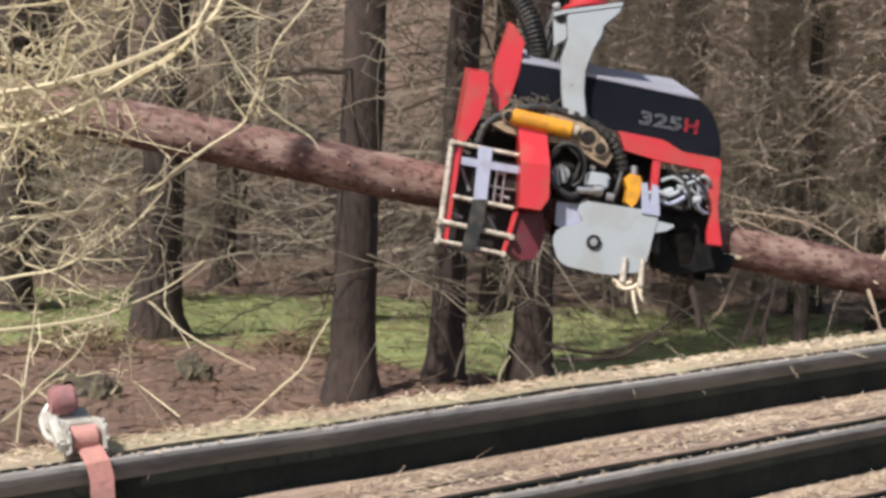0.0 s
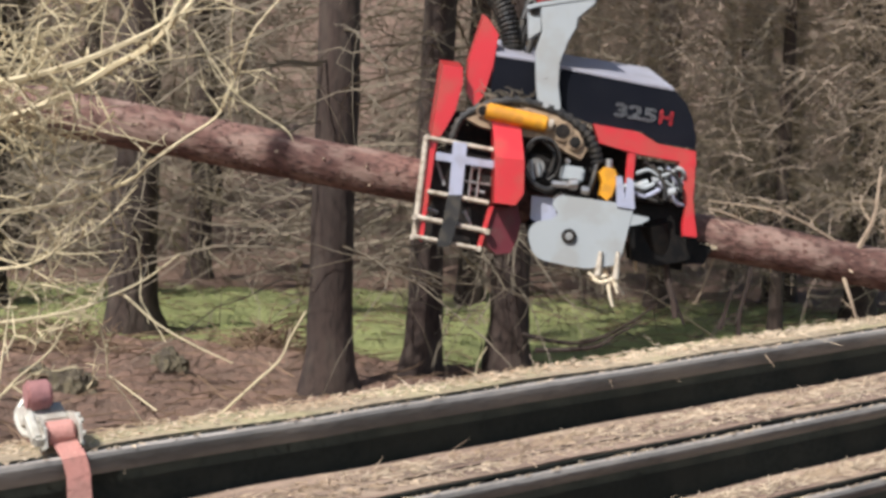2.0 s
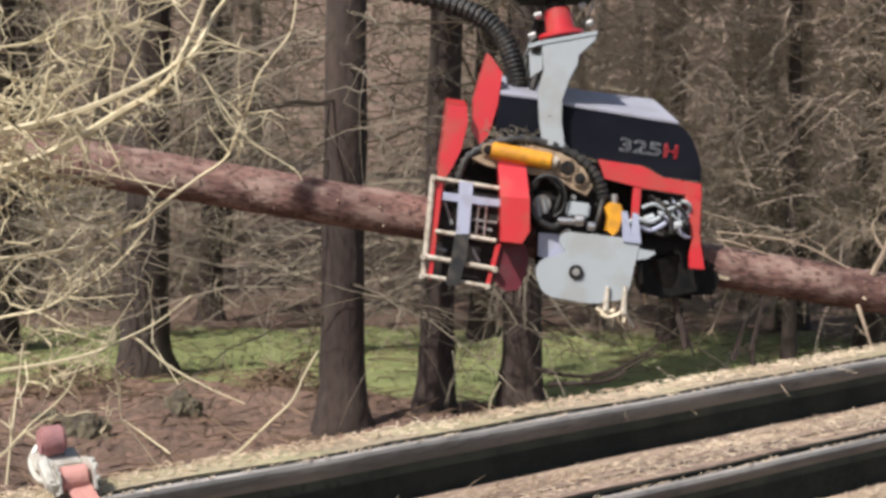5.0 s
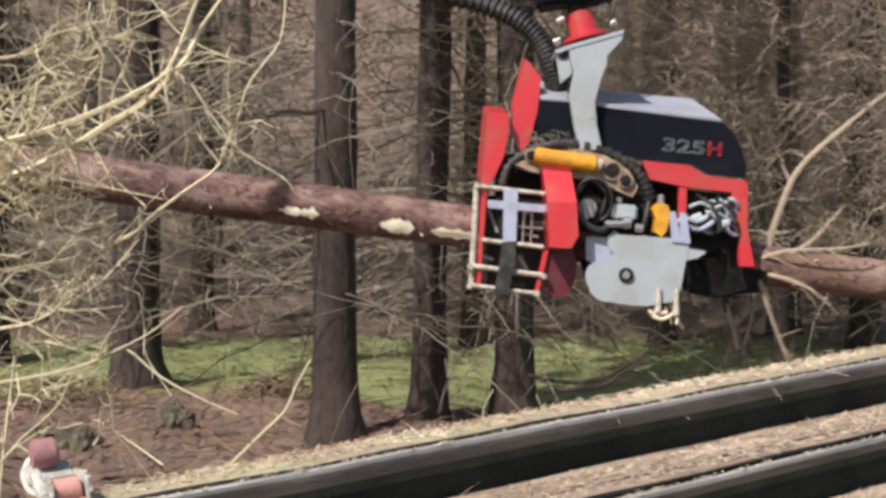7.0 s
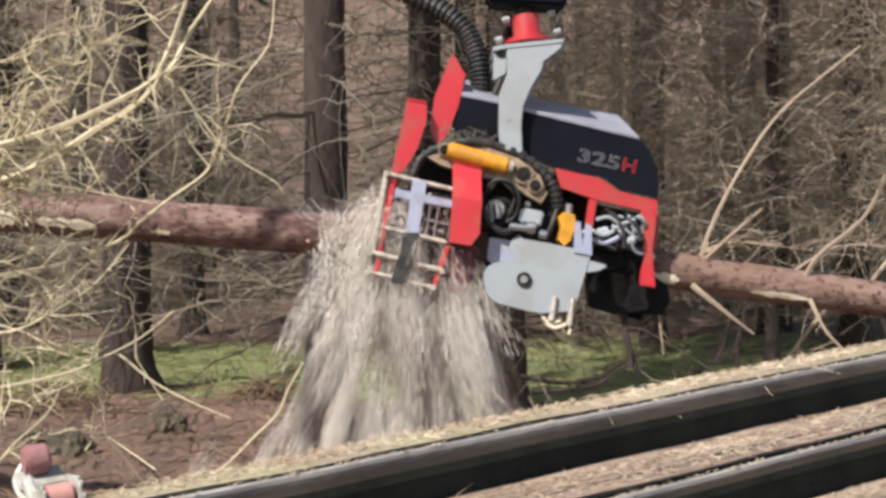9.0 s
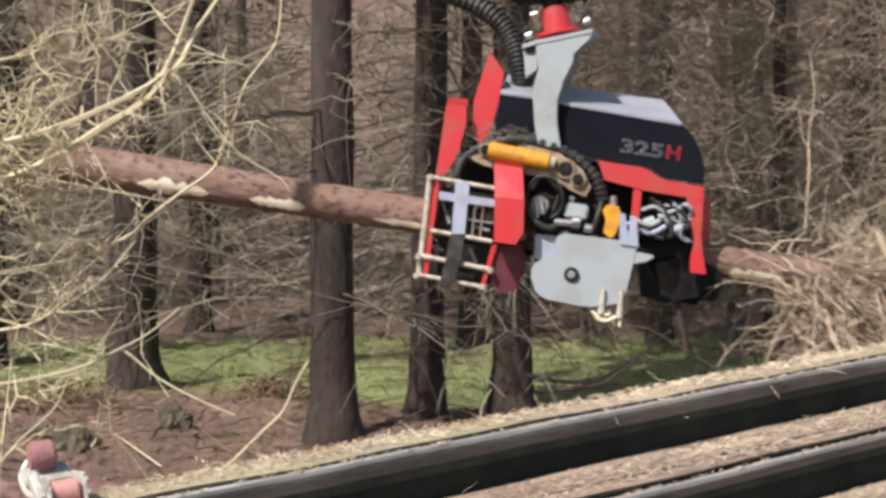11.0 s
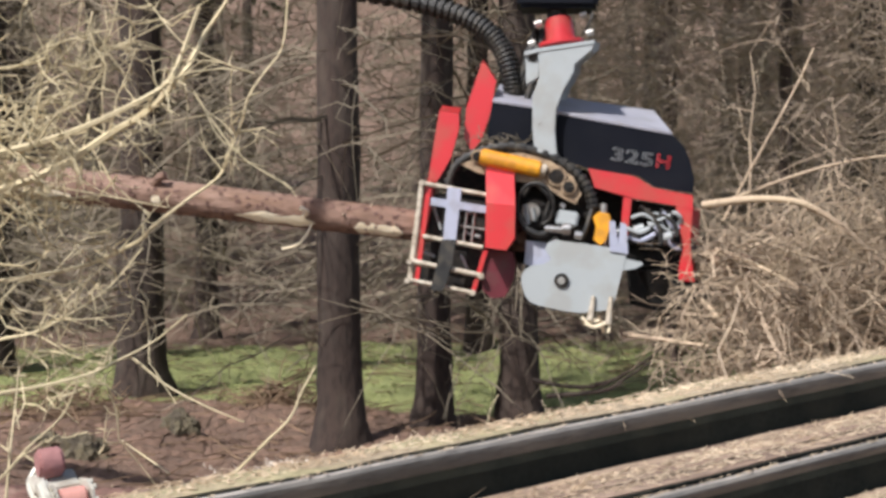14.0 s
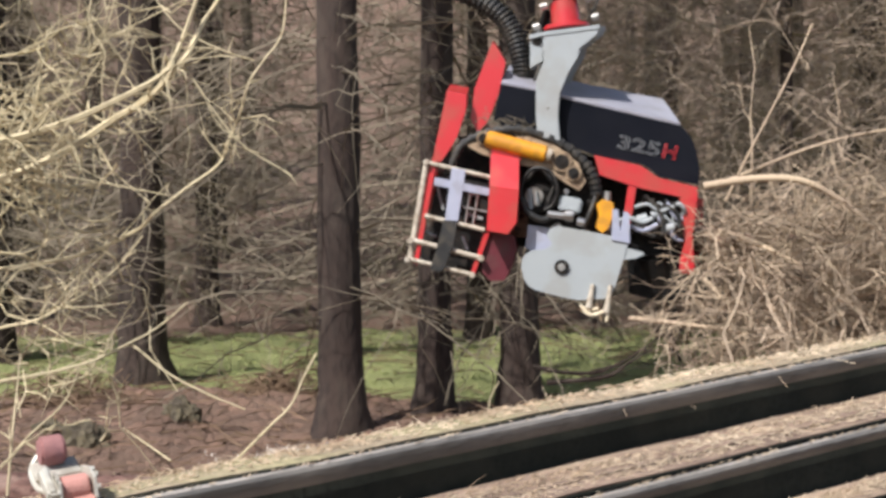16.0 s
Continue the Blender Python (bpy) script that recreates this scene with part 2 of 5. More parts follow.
def twig_line(rng, start, way, length, sag, n=5, wob=0.08):
    """A bent twig that sags (or lifts, with a negative sag) towards its tip."""
    w = np.array(way, float)
    w /= np.linalg.norm(w) + 1e-9
    side = rng.normal(size=3) * wob
    pts = []
    for s in np.linspace(0, 1, n):
        q = np.array(start) + w * length * s + side * length * s * s + rng.normal(size=3) * wob * 0.12 * length
        q[2] -= sag * length * s * s
        pts.append(q)
    pts[0] = np.array(start, float)
    return pts


def spray(bunch, rng, line, r0, count, length, sag, droop_spread=0.7, level=1, r_scale=0.5):
    """Side twigs along a branch line, and finer ones on those."""
    n = len(line)
    for _ in range(count):
        s = rng.uniform(0.12, 0.98)
        i = min(n - 2, int(s * (n - 1)))
        a = s * (n - 1) - i
        p = line[i] * (1 - a) + line[i + 1] * a
        d = line[i + 1] - line[i]
        d = d / (np.linalg.norm(d) + 1e-9)
        way = d * rng.uniform(0.1, 0.9) + rng.normal(size=3) * np.array((1, 1, droop_spread))
        ll = length * rng.uniform(0.35, 1.0) * (1.15 - 0.6 * s)
        sub = twig_line(rng, p, way, ll, sag * rng.uniform(-0.4, 1.2), 5, 0.22)
        bunch.tube(sub, r0 * r_scale, r0 * r_scale * 0.4)
        if level > 1:
            spray(bunch, rng, sub, r0 * r_scale, max(2, count // 4), length * 0.45, sag, droop_spread, level - 1, 0.65)


def prism(outline, y0, y1, shear=(0.0, 0.0)):
    """An outline on the drawing sheet, drawn out in depth from y0 to y1; shear moves it by so much for each metre of depth."""
    bm = bmesh.new()
    flat = [sp(x, y, y0) for x, y in outline]
    front = [bm.verts.new(q) for q in flat]
    back = [bm.verts.new((a + shear[0] * (y1 - y0), y1, c + shear[1] * (y1 - y0))) for a, _, c in flat]
    bm.faces.new(front)
    bm.faces.new(list(reversed(back)))
    k = len(outline)
    for i in range(k):
        bm.faces.new((front[i], back[i], back[(i + 1) % k], front[(i + 1) % k]))
    return bm


def rod(a, b, r0, r1=None, k=16):
    """A round bar from a to b."""
    a, b = Vector(a), Vector(b)
    bm = bmesh.new()
    bmesh.ops.create_cone(bm, cap_ends=True, segments=k, radius1=r0, radius2=r0 if r1 is None else r1, depth=(b - a).length)
    m = Matrix.Translation((a + b) / 2) @ (b - a).to_track_quat("Z", "Y").to_matrix().to_4x4()
    bmesh.ops.transform(bm, matrix=m, verts=bm.verts)
    return bm


def block(cx, cy, cz, sx, sy, sz, turn=None):
    bm = bmesh.new()
    bmesh.ops.create_cube(bm, size=1)
    m = Matrix.Translation((cx, cy, cz)) @ (turn or Matrix()) @ Matrix.Diagonal((sx, sy, sz, 1))
    bmesh.ops.transform(bm, matrix=m, verts=bm.verts)
    return bm


def merge(*bms):
    out = bms[0]
    for b in bms[1:]:
        me = bpy.data.meshes.new("tmp")
        b.to_mesh(me)
        b.free()
        out.from_mesh(me)
        bpy.data.meshes.remove(me)
    return out


def pipe(points, r, k=10, n=8):
    """A hose through a few points, with closed ends."""
    b = Bunch(k)
    b.tube(spline(points, n), r, r)
    bm = bmesh.new()
    vs = [bm.verts.new(v) for v in b.v]
    for f in b.f:
        bm.faces.new([vs[i] for i in f])
    return bm


# ---- ground ----
def height(x, y):
    h = 0.12 * noise.noise((x * 0.6, y * 0.6, 0.3)) + 0.10 * noise.noise((x * 1.7, y * 1.7, 4.0)) + 0.03 * noise.noise((x * 5, y * 5, 1.0))
    h *= min(1.0, max(0.0, (y - 4.5) / 2))
    if y > 17:
        h += 0.012 * (y - 17) ** 1.7
    return h


def moss_amount(x, y):
    m = max(0.0, 1 - abs(y - 13.4) / 4.6)
    m = min(1.0, m * 1.6)
    if x > 2.0:
        m = max(m, min(1.0, max(0.0, (y - 7.5) / 1.5)) * max(0.0, 1 - max(0, y - 14) / 5))
    elif y < 10.6 - 0.1 * x:
        m *= max(0.0, 1 - (10.9 - 0.1 * x - y) / 0.9) if x < -0.5 else 0.6
    return m + 0.22 * noise.noise((x * 0.5, y * 0.5, 9.0))


def build_ground():
    xs = sorted(set(np.round(np.concatenate([np.arange(-70, -8, 3.0), np.arange(-8, 10, 0.14), np.arange(10, 72, 3.0)]), 3)))
    ys = sorted(set(np.round(np.concatenate([np.arange(-60, 4, 3.0), np.arange(4, 20, 0.14), np.arange(20, 40, 1.0), np.arange(40, 260, 12.0)]), 3)))
    verts = [(x, y, height(x, y)) for y in ys for x in xs]
    w = len(xs)
    faces = [(j * w + i, j * w + i + 1, (j + 1) * w + i + 1, (j + 1) * w + i) for j in range(len(ys) - 1) for i in range(w - 1)]
    ob = link_mesh("ground", verts, faces, ground_material(), smooth=True)
    at = ob.data.attributes.new("moss", "FLOAT", "POINT")
    at.data.foreach_set("value", [moss_amount(v[0], v[1]) for v in verts])
    tagged(ob, "forest floor of reddish needle litter with bands of green moss", "ground", kind="structure")


build_ground()


# ---- forest ----
def spruce(seed, radius, tall, dead_to, branches, side, twig_mat=None):
    """A plantation spruce: ridged trunk, whorls of dead twigs low down, a green crown high up."""
    rng = np.random.default_rng(seed)
    tree = new("spruce_tree")
    k, v, f = 14, [], []
    zs = np.concatenate([np.linspace(-0.15, 0.5, 6), np.linspace(0.8, tall, 22)])
    lean = rng.normal(size=2) * 0.006
    for z in zs:
        flare = 1 + 0.5 * math.exp(-max(0, z) * 5.0)
        r = radius * 1.10 * flare * (1 - 0.55 * max(0, z) / tall)
        for i in range(k):
            q = 2 * math.pi * i / k
            w = 1 + 0.09 * math.sin(3 * q + seed) * math.exp(-max(0, z) * 2) + 0.05 * rng.normal()
            v.append((r * w * math.cos(q) + lean[0] * z, r * w * math.sin(q) + lean[1] * z, z))
    for j in range(len(zs) - 1):
        for i in range(k):
            f.append((j * k + i, j * k + (i + 1) % k, (j + 1) * k + (i + 1) % k, (j + 1) * k + i))
    link_mesh("trunk", v, f, BARK_TREE, tree, smooth=True)
    b = Bunch(3)
    for _ in range(branches):
        z = 0.7 + (dead_to - 0.7) * rng.uniform() ** 0.9
        a = rng.uniform(0, 2 * math.pi)
        L = rng.uniform(0.6, 2.3) * (0.55 if z < 1 else 1.0)
        r = radius * (1 - 0.75 * z / tall) * 0.8
        start = (r * math.cos(a) + lean[0] * z, r * math.sin(a) + lean[1] * z, z)
        line = twig_line(rng, start, (math.cos(a), math.sin(a), rng.uniform(-0.35, 0.3)), L, rng.uniform(0.0, 0.5), 7, 0.10)
        b.tube(line, 0.009 * rng.uniform(0.7, 1.4), 0.0035)
        spray(b, rng, line, 0.0085, side, L * 0.5, 0.5, 0.6, 1, 0.55)
    tagged(b.link("twig_tangle", twig_mat or TWIG_FAR, tree, "leafless tangle of dead grey-brown twigs"), kind="stuff")
    verts, faces = [], []
    for _ in range(190):
        z = rng.uniform(dead_to + 1.5, tall)
        reach = 2.2 * (1 - (z - dead_to) / (tall - dead_to + 0.5)) + 0.2
        a, d = rng.uniform(0, 2 * math.pi), reach * rng.uniform(0.2, 1) ** 0.6
        c = np.array((d * math.cos(a), d * math.sin(a), z - 0.25 * d))
        o = np.array((math.cos(a), math.sin(a), -0.35)) * rng.uniform(0.25, 0.5)
        s = np.array((-math.sin(a), math.cos(a), rng.normal() * 0.3)) * rng.uniform(0.06, 0.14)
        i = len(verts)
        verts += [tuple(c - o), tuple(c + s), tuple(c + o), tuple(c - s + np.array((0, 0, 0.05)))]
        faces += [(i, i + 1, i + 2), (i, i + 2, i + 3)]
    link_mesh("crown", verts, faces, NEEDLES, tree, "dark green needle sprays")
    return tagged(tree, "tall spruce with dark scaly bark and dead lower twigs", "tree", "plantation spruces")


def build_forest():
    rng = np.random.default_rng(11)
    # x, y, trunk radius at chest height of the trees that stand out
    near = ((-2.71, 11.73, 0.205, 1), (-0.60, 8.70, 0.150, 2), (0.08, 9.95, 0.130, 3), (0.80, 10.1, 0.155, 4), (5.15, 17.0, 0.19, 5), (5.40, 14.6, 0.17, 6), (3.72, 12.4, 0.065, 7))
    base = []
    for x, y, r, seed in near:
        t = spruce(seed, r, 13 + seed % 3, 5.0 + (seed % 2), 24 if seed == 7 else 62 if seed in (2, 3, 4) else 110, 9)
        t.matrix_basis = pose(x, y, height(x, y) - 0.03)
        base.append(t)
    kinds = [base[0], base[1], base[3], base[5]]
    spots = [(n[0], n[1]) for n in near]
    placed = 0
    tries = 0
    while placed < 33 and tries < 4000:
        tries += 1
        y = 13.5 + 24 * rng.uniform() ** 1.1
        x = rng.uniform(-0.47, 0.47) * y + rng.normal() * 0.6
        if any((x - a) ** 2 + (y - c) ** 2 < 2.2 for a, c in spots):
            continue
        if y < 16 and (-4.2 < x < 3.6):
            continue
        spots.append((x, y))
        placed += 1
        t = copy_thing(kinds[placed % 4], pose(x, y, height(x, y) - 0.05, 0, 0, rng.uniform(0, 360)))
        t["label"] = "spruce deeper in the stand, half hidden by dead twigs"


def far_woods():
    """The tangle of fine dead twigs that fills the stand behind the first rows."""
    rng = np.random.default_rng(5)
    b = Bunch(3)
    for _ in range(5200):
        y = 13.5 + 22 * rng.uniform()
        x = rng.uniform(-0.44, 0.44) * y
        z = height(x, y) + rng.uniform(0.1, 1.0) ** 1.2 * (2.2 + 0.22 * y)
        a = rng.uniform(0, 2 * math.pi)
        L = rng.uniform(0.6, 1.7)
        line = twig_line(rng, (x, y, z), (math.cos(a), math.sin(a), rng.uniform(-0.6, 0.4)), L, rng.uniform(-0.3, 0.5), 5, 0.2)
        b.tube(line, 0.010, 0.004)
        spray(b, rng, line, 0.009, 4, L * 0.55, 0.4, 0.8, 1, 0.6)
    ob = b.link("far_woods", TWIG_FAR)
    tagged(ob, "dense thicket of dead brown twigs between the trunks", "thicket", kind="stuff")


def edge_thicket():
    """The denser brushy thicket along one edge of the stand, lightened as if sunlit."""
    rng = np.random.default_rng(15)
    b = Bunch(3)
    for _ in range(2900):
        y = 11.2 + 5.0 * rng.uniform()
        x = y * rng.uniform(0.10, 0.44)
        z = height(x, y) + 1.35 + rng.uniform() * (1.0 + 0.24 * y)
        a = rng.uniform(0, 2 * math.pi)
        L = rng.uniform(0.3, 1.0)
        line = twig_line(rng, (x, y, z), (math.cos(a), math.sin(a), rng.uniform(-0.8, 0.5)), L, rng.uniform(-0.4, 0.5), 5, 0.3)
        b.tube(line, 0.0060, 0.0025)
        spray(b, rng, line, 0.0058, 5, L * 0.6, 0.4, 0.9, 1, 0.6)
    tagged(b.link("edge_thicket", TWIG_LIT_EDGE), "dense brushy thicket of pale brown twigs, lightened for sunlight", "thicket", kind="stuff")


def floor_litter():
    rng = np.random.default_rng(8)
    b = Bunch(3)
    for _ in range(1500):
        y = 6.5 + 11 * rng.uniform()
        x = rng.uniform(-0.42, 0.42) * y
        z = height(x, y) + 0.015
        a = rng.uniform(0, 2 * math.pi)
        b.tube(twig_line(rng, (x, y, z), (math.cos(a), math.sin(a), rng.uniform(0, 0.25)), rng.uniform(0.12, 0.6), rng.uniform(0, 0.2), 4, 0.15), 0.007, 0.003)
    tagged(b.link("fallen_twigs", DEADWOOD), "brown twigs and needles strewn over the forest floor", "twigs", kind="stuff")
    v, f = [], []
    for _ in range(26000):
        y = 9.0 + 9 * rng.uniform()
        x = rng.uniform(-0.42, 0.42) * y
        if moss_amount(x, y) + rng.uniform(-0.2, 0.2) < 0.55:
            continue
        z, s = height(x, y), rng.uniform(0.008, 0.026)
        a = rng.uniform(0, 6.28)
        i = len(v)
        v += [(x + s * math.cos(a), y + s * math.sin(a), z - 0.01), (x - s * math.cos(a), y - s * math.sin(a), z - 0.01), (x + s * 0.5 * math.sin(a), y, z + s * 0.75)]
        f.append((i, i + 1, i + 2))
    tagged(link_mesh("moss_tufts", v, f, MOSS), "low green moss and grass tufts on the forest floor", "moss", kind="stuff")
    # curled clumps of needle litter, each a low crumpled patch
    v, f = [], []
    for _ in range(2600):
        y = 6.6 + 4.6 * rng.uniform()
        x = -0.42 * y + rng.uniform() * (0.42 * y + 0.6)
        if moss_amount(x, y) > 0.45:
            continue
        z, r = height(x, y), rng.uniform(0.02, 0.085)
        i, k = len(v), 7
        v.append((x, y, z + r * rng.uniform(0.12, 0.36)))
        for n in range(k):
            q, w = 2 * math.pi * n / k, r * rng.uniform(0.6, 1.25)
            v.append((x + w * math.cos(q), y + w * math.sin(q), height(x + w * math.cos(q), y + w * math.sin(q)) - 0.004 + r * rng.uniform(0, 0.18)))
        f += [(i, i + 1 + n, i + 1 + (n + 1) % k) for n in range(k)]
    tagged(link_mesh("needle_litter", v, f, LITTER), "crumpled reddish-brown needle litter", "litter", kind="stuff")
    # heaps of dark brash on the bare litter
    for x, y, s, seed in ((-3.1, 10.3, 0.35, 3), (-1.2, 10.6, 0.25, 4)):
        r2 = np.random.default_rng(seed + 40)
        h = Bunch(3)
        for _ in range(260):
            p = r2.normal(size=3) * (s, s * 0.7, 0)
            p += (x, y, 0)
            z = height(p[0], p[1])
            top = max(0.0, 1 - ((p[0] - x) ** 2 + (p[1] - y) ** 2) / (s * 1.6) ** 2) * s * 0.8
            w = r2.normal(size=3)
            h.tube(twig_line(r2, (p[0], p[1], z + top * r2.uniform(0, 1)), (w[0], w[1], 0.35 * w[2]), r2.uniform(0.12, 0.4), 0.2, 4, 0.2), 0.008, 0.004)
        tagged(h.link("brash_heap", DEADWOOD), "small heap of dark dead brash on the litter", "brash", "brash heaps", "stuff")


def clod(x, y, w, d, h, seed, label):
    """A lump of peat and moss turned up from the forest floor."""
    bm = bmesh.new()
    bmesh.ops.create_icosphere(bm, subdivisions=4, radius=1)
    for v in bm.verts:
        k = 1 + 0.30 * noise.noise(v.co * 1.6 + Vector((seed, 0, 0))) + 0.26 * noise.noise(v.co * 4.0) + 0.14 * noise.noise(v.co * 11.0)
        v.co = Vector((v.co.x * w * k, v.co.y * d * k, max(-0.35, v.co.z) * h * k))
    ob = part("peat_clod", bm, PEAT, None, "", 0, True)
    ob.matrix_basis = Matrix.Translation((x, y, height(x, y)))
    tagged(ob, label, "clod", "peat clods")


clod(-1.87, 9.31, 0.15, 0.12, 0.15, 1, "dark lump of peat on the reddish litter")
clod(-2.40, 8.53, 0.19, 0.14, 0.20, 2, "dark mossy lump of peat beside the rails")
clod(-2.72, 8.75, 0.13, 0.12, 0.10, 3, "low mossy lump of peat beside the rails")


def low_branches():
    """Dark sagging branches low down beside the fourth tree."""
    rng = np.random.default_rng(61)
    for pts in (((0.89, 9.85, 0.35), (1.19, 9.84, 0.30), (1.46, 9.84, 0.32), (1.78, 9.84, 0.49), (2.07, 9.84, 0.72)),
                ((0.98, 9.64, 0.25), (1.43, 9.64, 0.29), (1.61, 9.64, 0.39), (1.83, 9.64, 0.53)),
                ((2.28, 8.43, 0.56), (2.28, 8.44, 0.72), (2.33, 8.44, 0.95), (2.35, 8.45, 1.11)),
                ((2.22, 8.73, 0.58), (2.27, 8.74, 0.76), (2.31, 8.74, 0.93))):
        b = Bunch(5)
        line = spline(pts, 6)
        b.tube(line, 0.022, 0.008)
        spray(b, rng, line, 0.012, 7, 0.3, 0.3, 0.6, 1, 0.5)
        tagged(b.link("low_branch", BARK_TREE), "dark bare branch sagging over the moss", "branch", "dark low branches")


build_forest()
low_branches()
far_woods()
edge_thicket()
floor_litter()

# ---- stepped steel rails in front ----
RAIL_A = Vector((-0.659, 2.490, 1.002))
RAIL_DIR = (Vector((1.427, 3.658, 1.188)) - RAIL_A).normalized()
RAIL_OUT = Vector((RAIL_DIR.y, -RAIL_DIR.x, 0)).normalized()
RAIL_UP = RAIL_OUT.cross(RAIL_DIR).normalized()
if RAIL_UP.z < 0:
    RAIL_UP = -RAIL_UP
RAIL_M = Matrix((RAIL_DIR, RAIL_OUT, RAIL_UP)).transposed().to_4x4()
RAIL_M.translation = RAIL_A


def swept(profile, x0, x1, steps=2, wave=0.0):
    """A profile in y (towards the viewer) and z, carried along x."""
    bm = bmesh.new()
    rings = []
    for s in np.linspace(x0, x1, steps):
        rings.append([bm.verts.new((s, y, z + (wave * noise.noise((s * 3.1, y * 9, z * 9)) if wave else 0))) for y, z in profile])
    k = len(profile)
    for a, b in zip(rings, rings[1:]):
        for i in range(k):
            bm.faces.new((a[i], a[(i + 1) % k], b[(i + 1) % k], b[i]))
    bm.faces.new(rings[0])
    bm.faces.new(list(reversed(rings[-1])))
    return bm


# each rail: steps outward and down from the first, depth of its deck, height of deck and lip, drop of its web
RAIL_STEPS = ((0.0, 0.0, 0.128, 0.018, 0.007, 0.150), (0.197, -0.152, 0.205, 0.015, -0.003, 0.165), (0.305, -0.318, 0.115, 0.015, -0.005, 0.17))


def build_rail(level):
    """One channel rail: deck with a crust of debris, an open groove, a rounded lip along its front and a recessed dark web."""
    rail = new("steel_rail")
    out, down, depth, deck, top, drop = RAIL_STEPS[level]
    rail.matrix_basis = RAIL_M @ Matrix.Translation((0, out, down))
    x0, x1 = -2.2, 5.5
    back = -depth
    part("top_plate", swept([(back, deck - 0.010), (-0.008, deck - 0.010), (-0.007, deck - 0.013), (-0.022, -0.022), (back, -0.022)], x0, x1), RAIL, rail)
    lip = [(0.004, top - 0.012), (0.006, top - 0.002), (0.012, top), (0.020, top - 0.003), (0.026, top - 0.010), (0.025, top - 0.018), (0.020, -0.028), (0.012, -0.040), (-0.006, -0.040), (-0.006, -0.034), (0.004, -0.034)]
    part("lip", swept(lip, x0, x1, 260, 0.0022), LIP, rail, "worn grey rounded steel edge", smooth=True)
    # dust strip, also draws the bright highlight on top of the lip
    part("dust_line", swept([(0.007, top - 0.004), (0.009, top + 0.001), (0.013, top + 0.002), (0.018, top + 0.0005), (0.021, top - 0.005)], x0, x1, 420, 0.0025), DUST_HIGHLIGHT, rail, "pale dust with a painted highlight along the edge", smooth=True)
    part("web", swept([(-0.030, -0.023), (-0.018, -0.023), (-0.018, -drop), (-0.030, -drop)], x0, x1), RAIL, rail)
    part("foot", swept([(-0.018, -drop + 0.006), (0.004, -drop + 0.003), (0.004, -drop), (-0.018, -drop)], x0, x1), RAIL, rail)
    # crust in long strips with a thin open seam between them
    strips = [(back + 0.002, -0.009)] if level == 0 else [(back + 0.004, -0.092), (-0.076, -0.009)] if level == 1 else [(back + 0.004, -0.009)]
    for n, (y0, y1) in enumerate(strips):
        w = y1 - y0
        rise = 0.012 if level and n == 0 else 0.0
        z = deck - 0.008
        bed = [(y0, z - 0.004), (y0 + 0.02 * w, z + 0.004 + rise), (y0 + 0.18 * w, z + 0.006 + rise * 0.5), (y0 + 0.45 * w, z + 0.007), (y0 + 0.75 * w, z + 0.007), (y1 - 0.05 * w, z + 0.006), (y1, z + 0.003), (y1 - 0.004, z - 0.004)]
        part("debris_bed", swept(bed, x0, x1, 420, 0.006), DUST if level == 0 else DUST_RED, rail, "crust of sawdust, needles and lichen on the steel" if level == 0 else "reddish crust of sawdust and bark crumbs on the steel", smooth=True)
    rng = np.random.default_rng(70 + level)
    b = Bunch(3)
    for _ in range(2600 if level == 0 else 4200):
        s, y = rng.uniform(-0.6, 3.2), rng.uniform(back + 0.005, -0.014)
        if level == 1 and -0.094 < y < -0.072:
            continue
        z = deck + 0.001
        if rng.uniform() < 0.11:
            y, z = rng.uniform(0.004, 0.022), top + 0.001
        a = rng.normal() * 0.8 + (0 if rng.uniform() < 0.6 else 1.5)
        L = rng.uniform(0.006, 0.028 if level == 0 else 0.036) if y < -0.02 else rng.uniform(0.004, 0.014)
        b.tube(twig_line(rng, (s, y, z + 0.003), (math.cos(a), math.sin(a) * 0.5, rng.uniform(0.0, 0.3)), L, 0.2, 3, 0.2), 0.0016, 0.0008)
    for _ in range(70):
        s, a = rng.uniform(-0.4, 3.0), rng.uniform(0, 6.28)
        b.tube(twig_line(rng, (s, rng.uniform(back, -0.02), deck), (math.cos(a), math.sin(a), rng.uniform(0.1, 0.7)), rng.uniform(0.04, 0.09), 0.6, 5, 0.3), 0.0011, 0.0006)
    ob2 = b.link("chip_scatter", STRAW, rail, "straw-coloured wood slivers and needles")
    tagged(ob2, kind="stuff")
    return tagged(rail, "black steel channel rail strewn with sawdust and needles", "steel rail", "stepped steel rails")


for level in range(3):
    build_rail(level)
# frame that carries the rails, hidden below them
for s in (-1.6, 1.2, 4.4):
    base = new("rail_trestle")
    p = RAIL_M @ Vector((s, 0.3, 0))
    base.matrix_basis = pose(p.x, p.y, 0, 0, 0, math.degrees(math.atan2(RAIL_DIR.y, RAIL_DIR.x)))
    zt = (RAIL_M @ Vector((s, 0, -0.155))).z
    part("post", block(0, 0.25, zt / 2, 0.08, 0.06, zt), RAIL, base)
    part("post", block(0, 0.06, (zt - 0.167) / 2, 0.08, 0.06, zt - 0.167), RAIL, base)
    part("post", block(0, -0.045, (zt - 0.338) / 2, 0.08, 0.06, zt - 0.338), RAIL, base)
    tagged(base, "black steel trestle under the stepped rails", "trestle", "rail trestles")


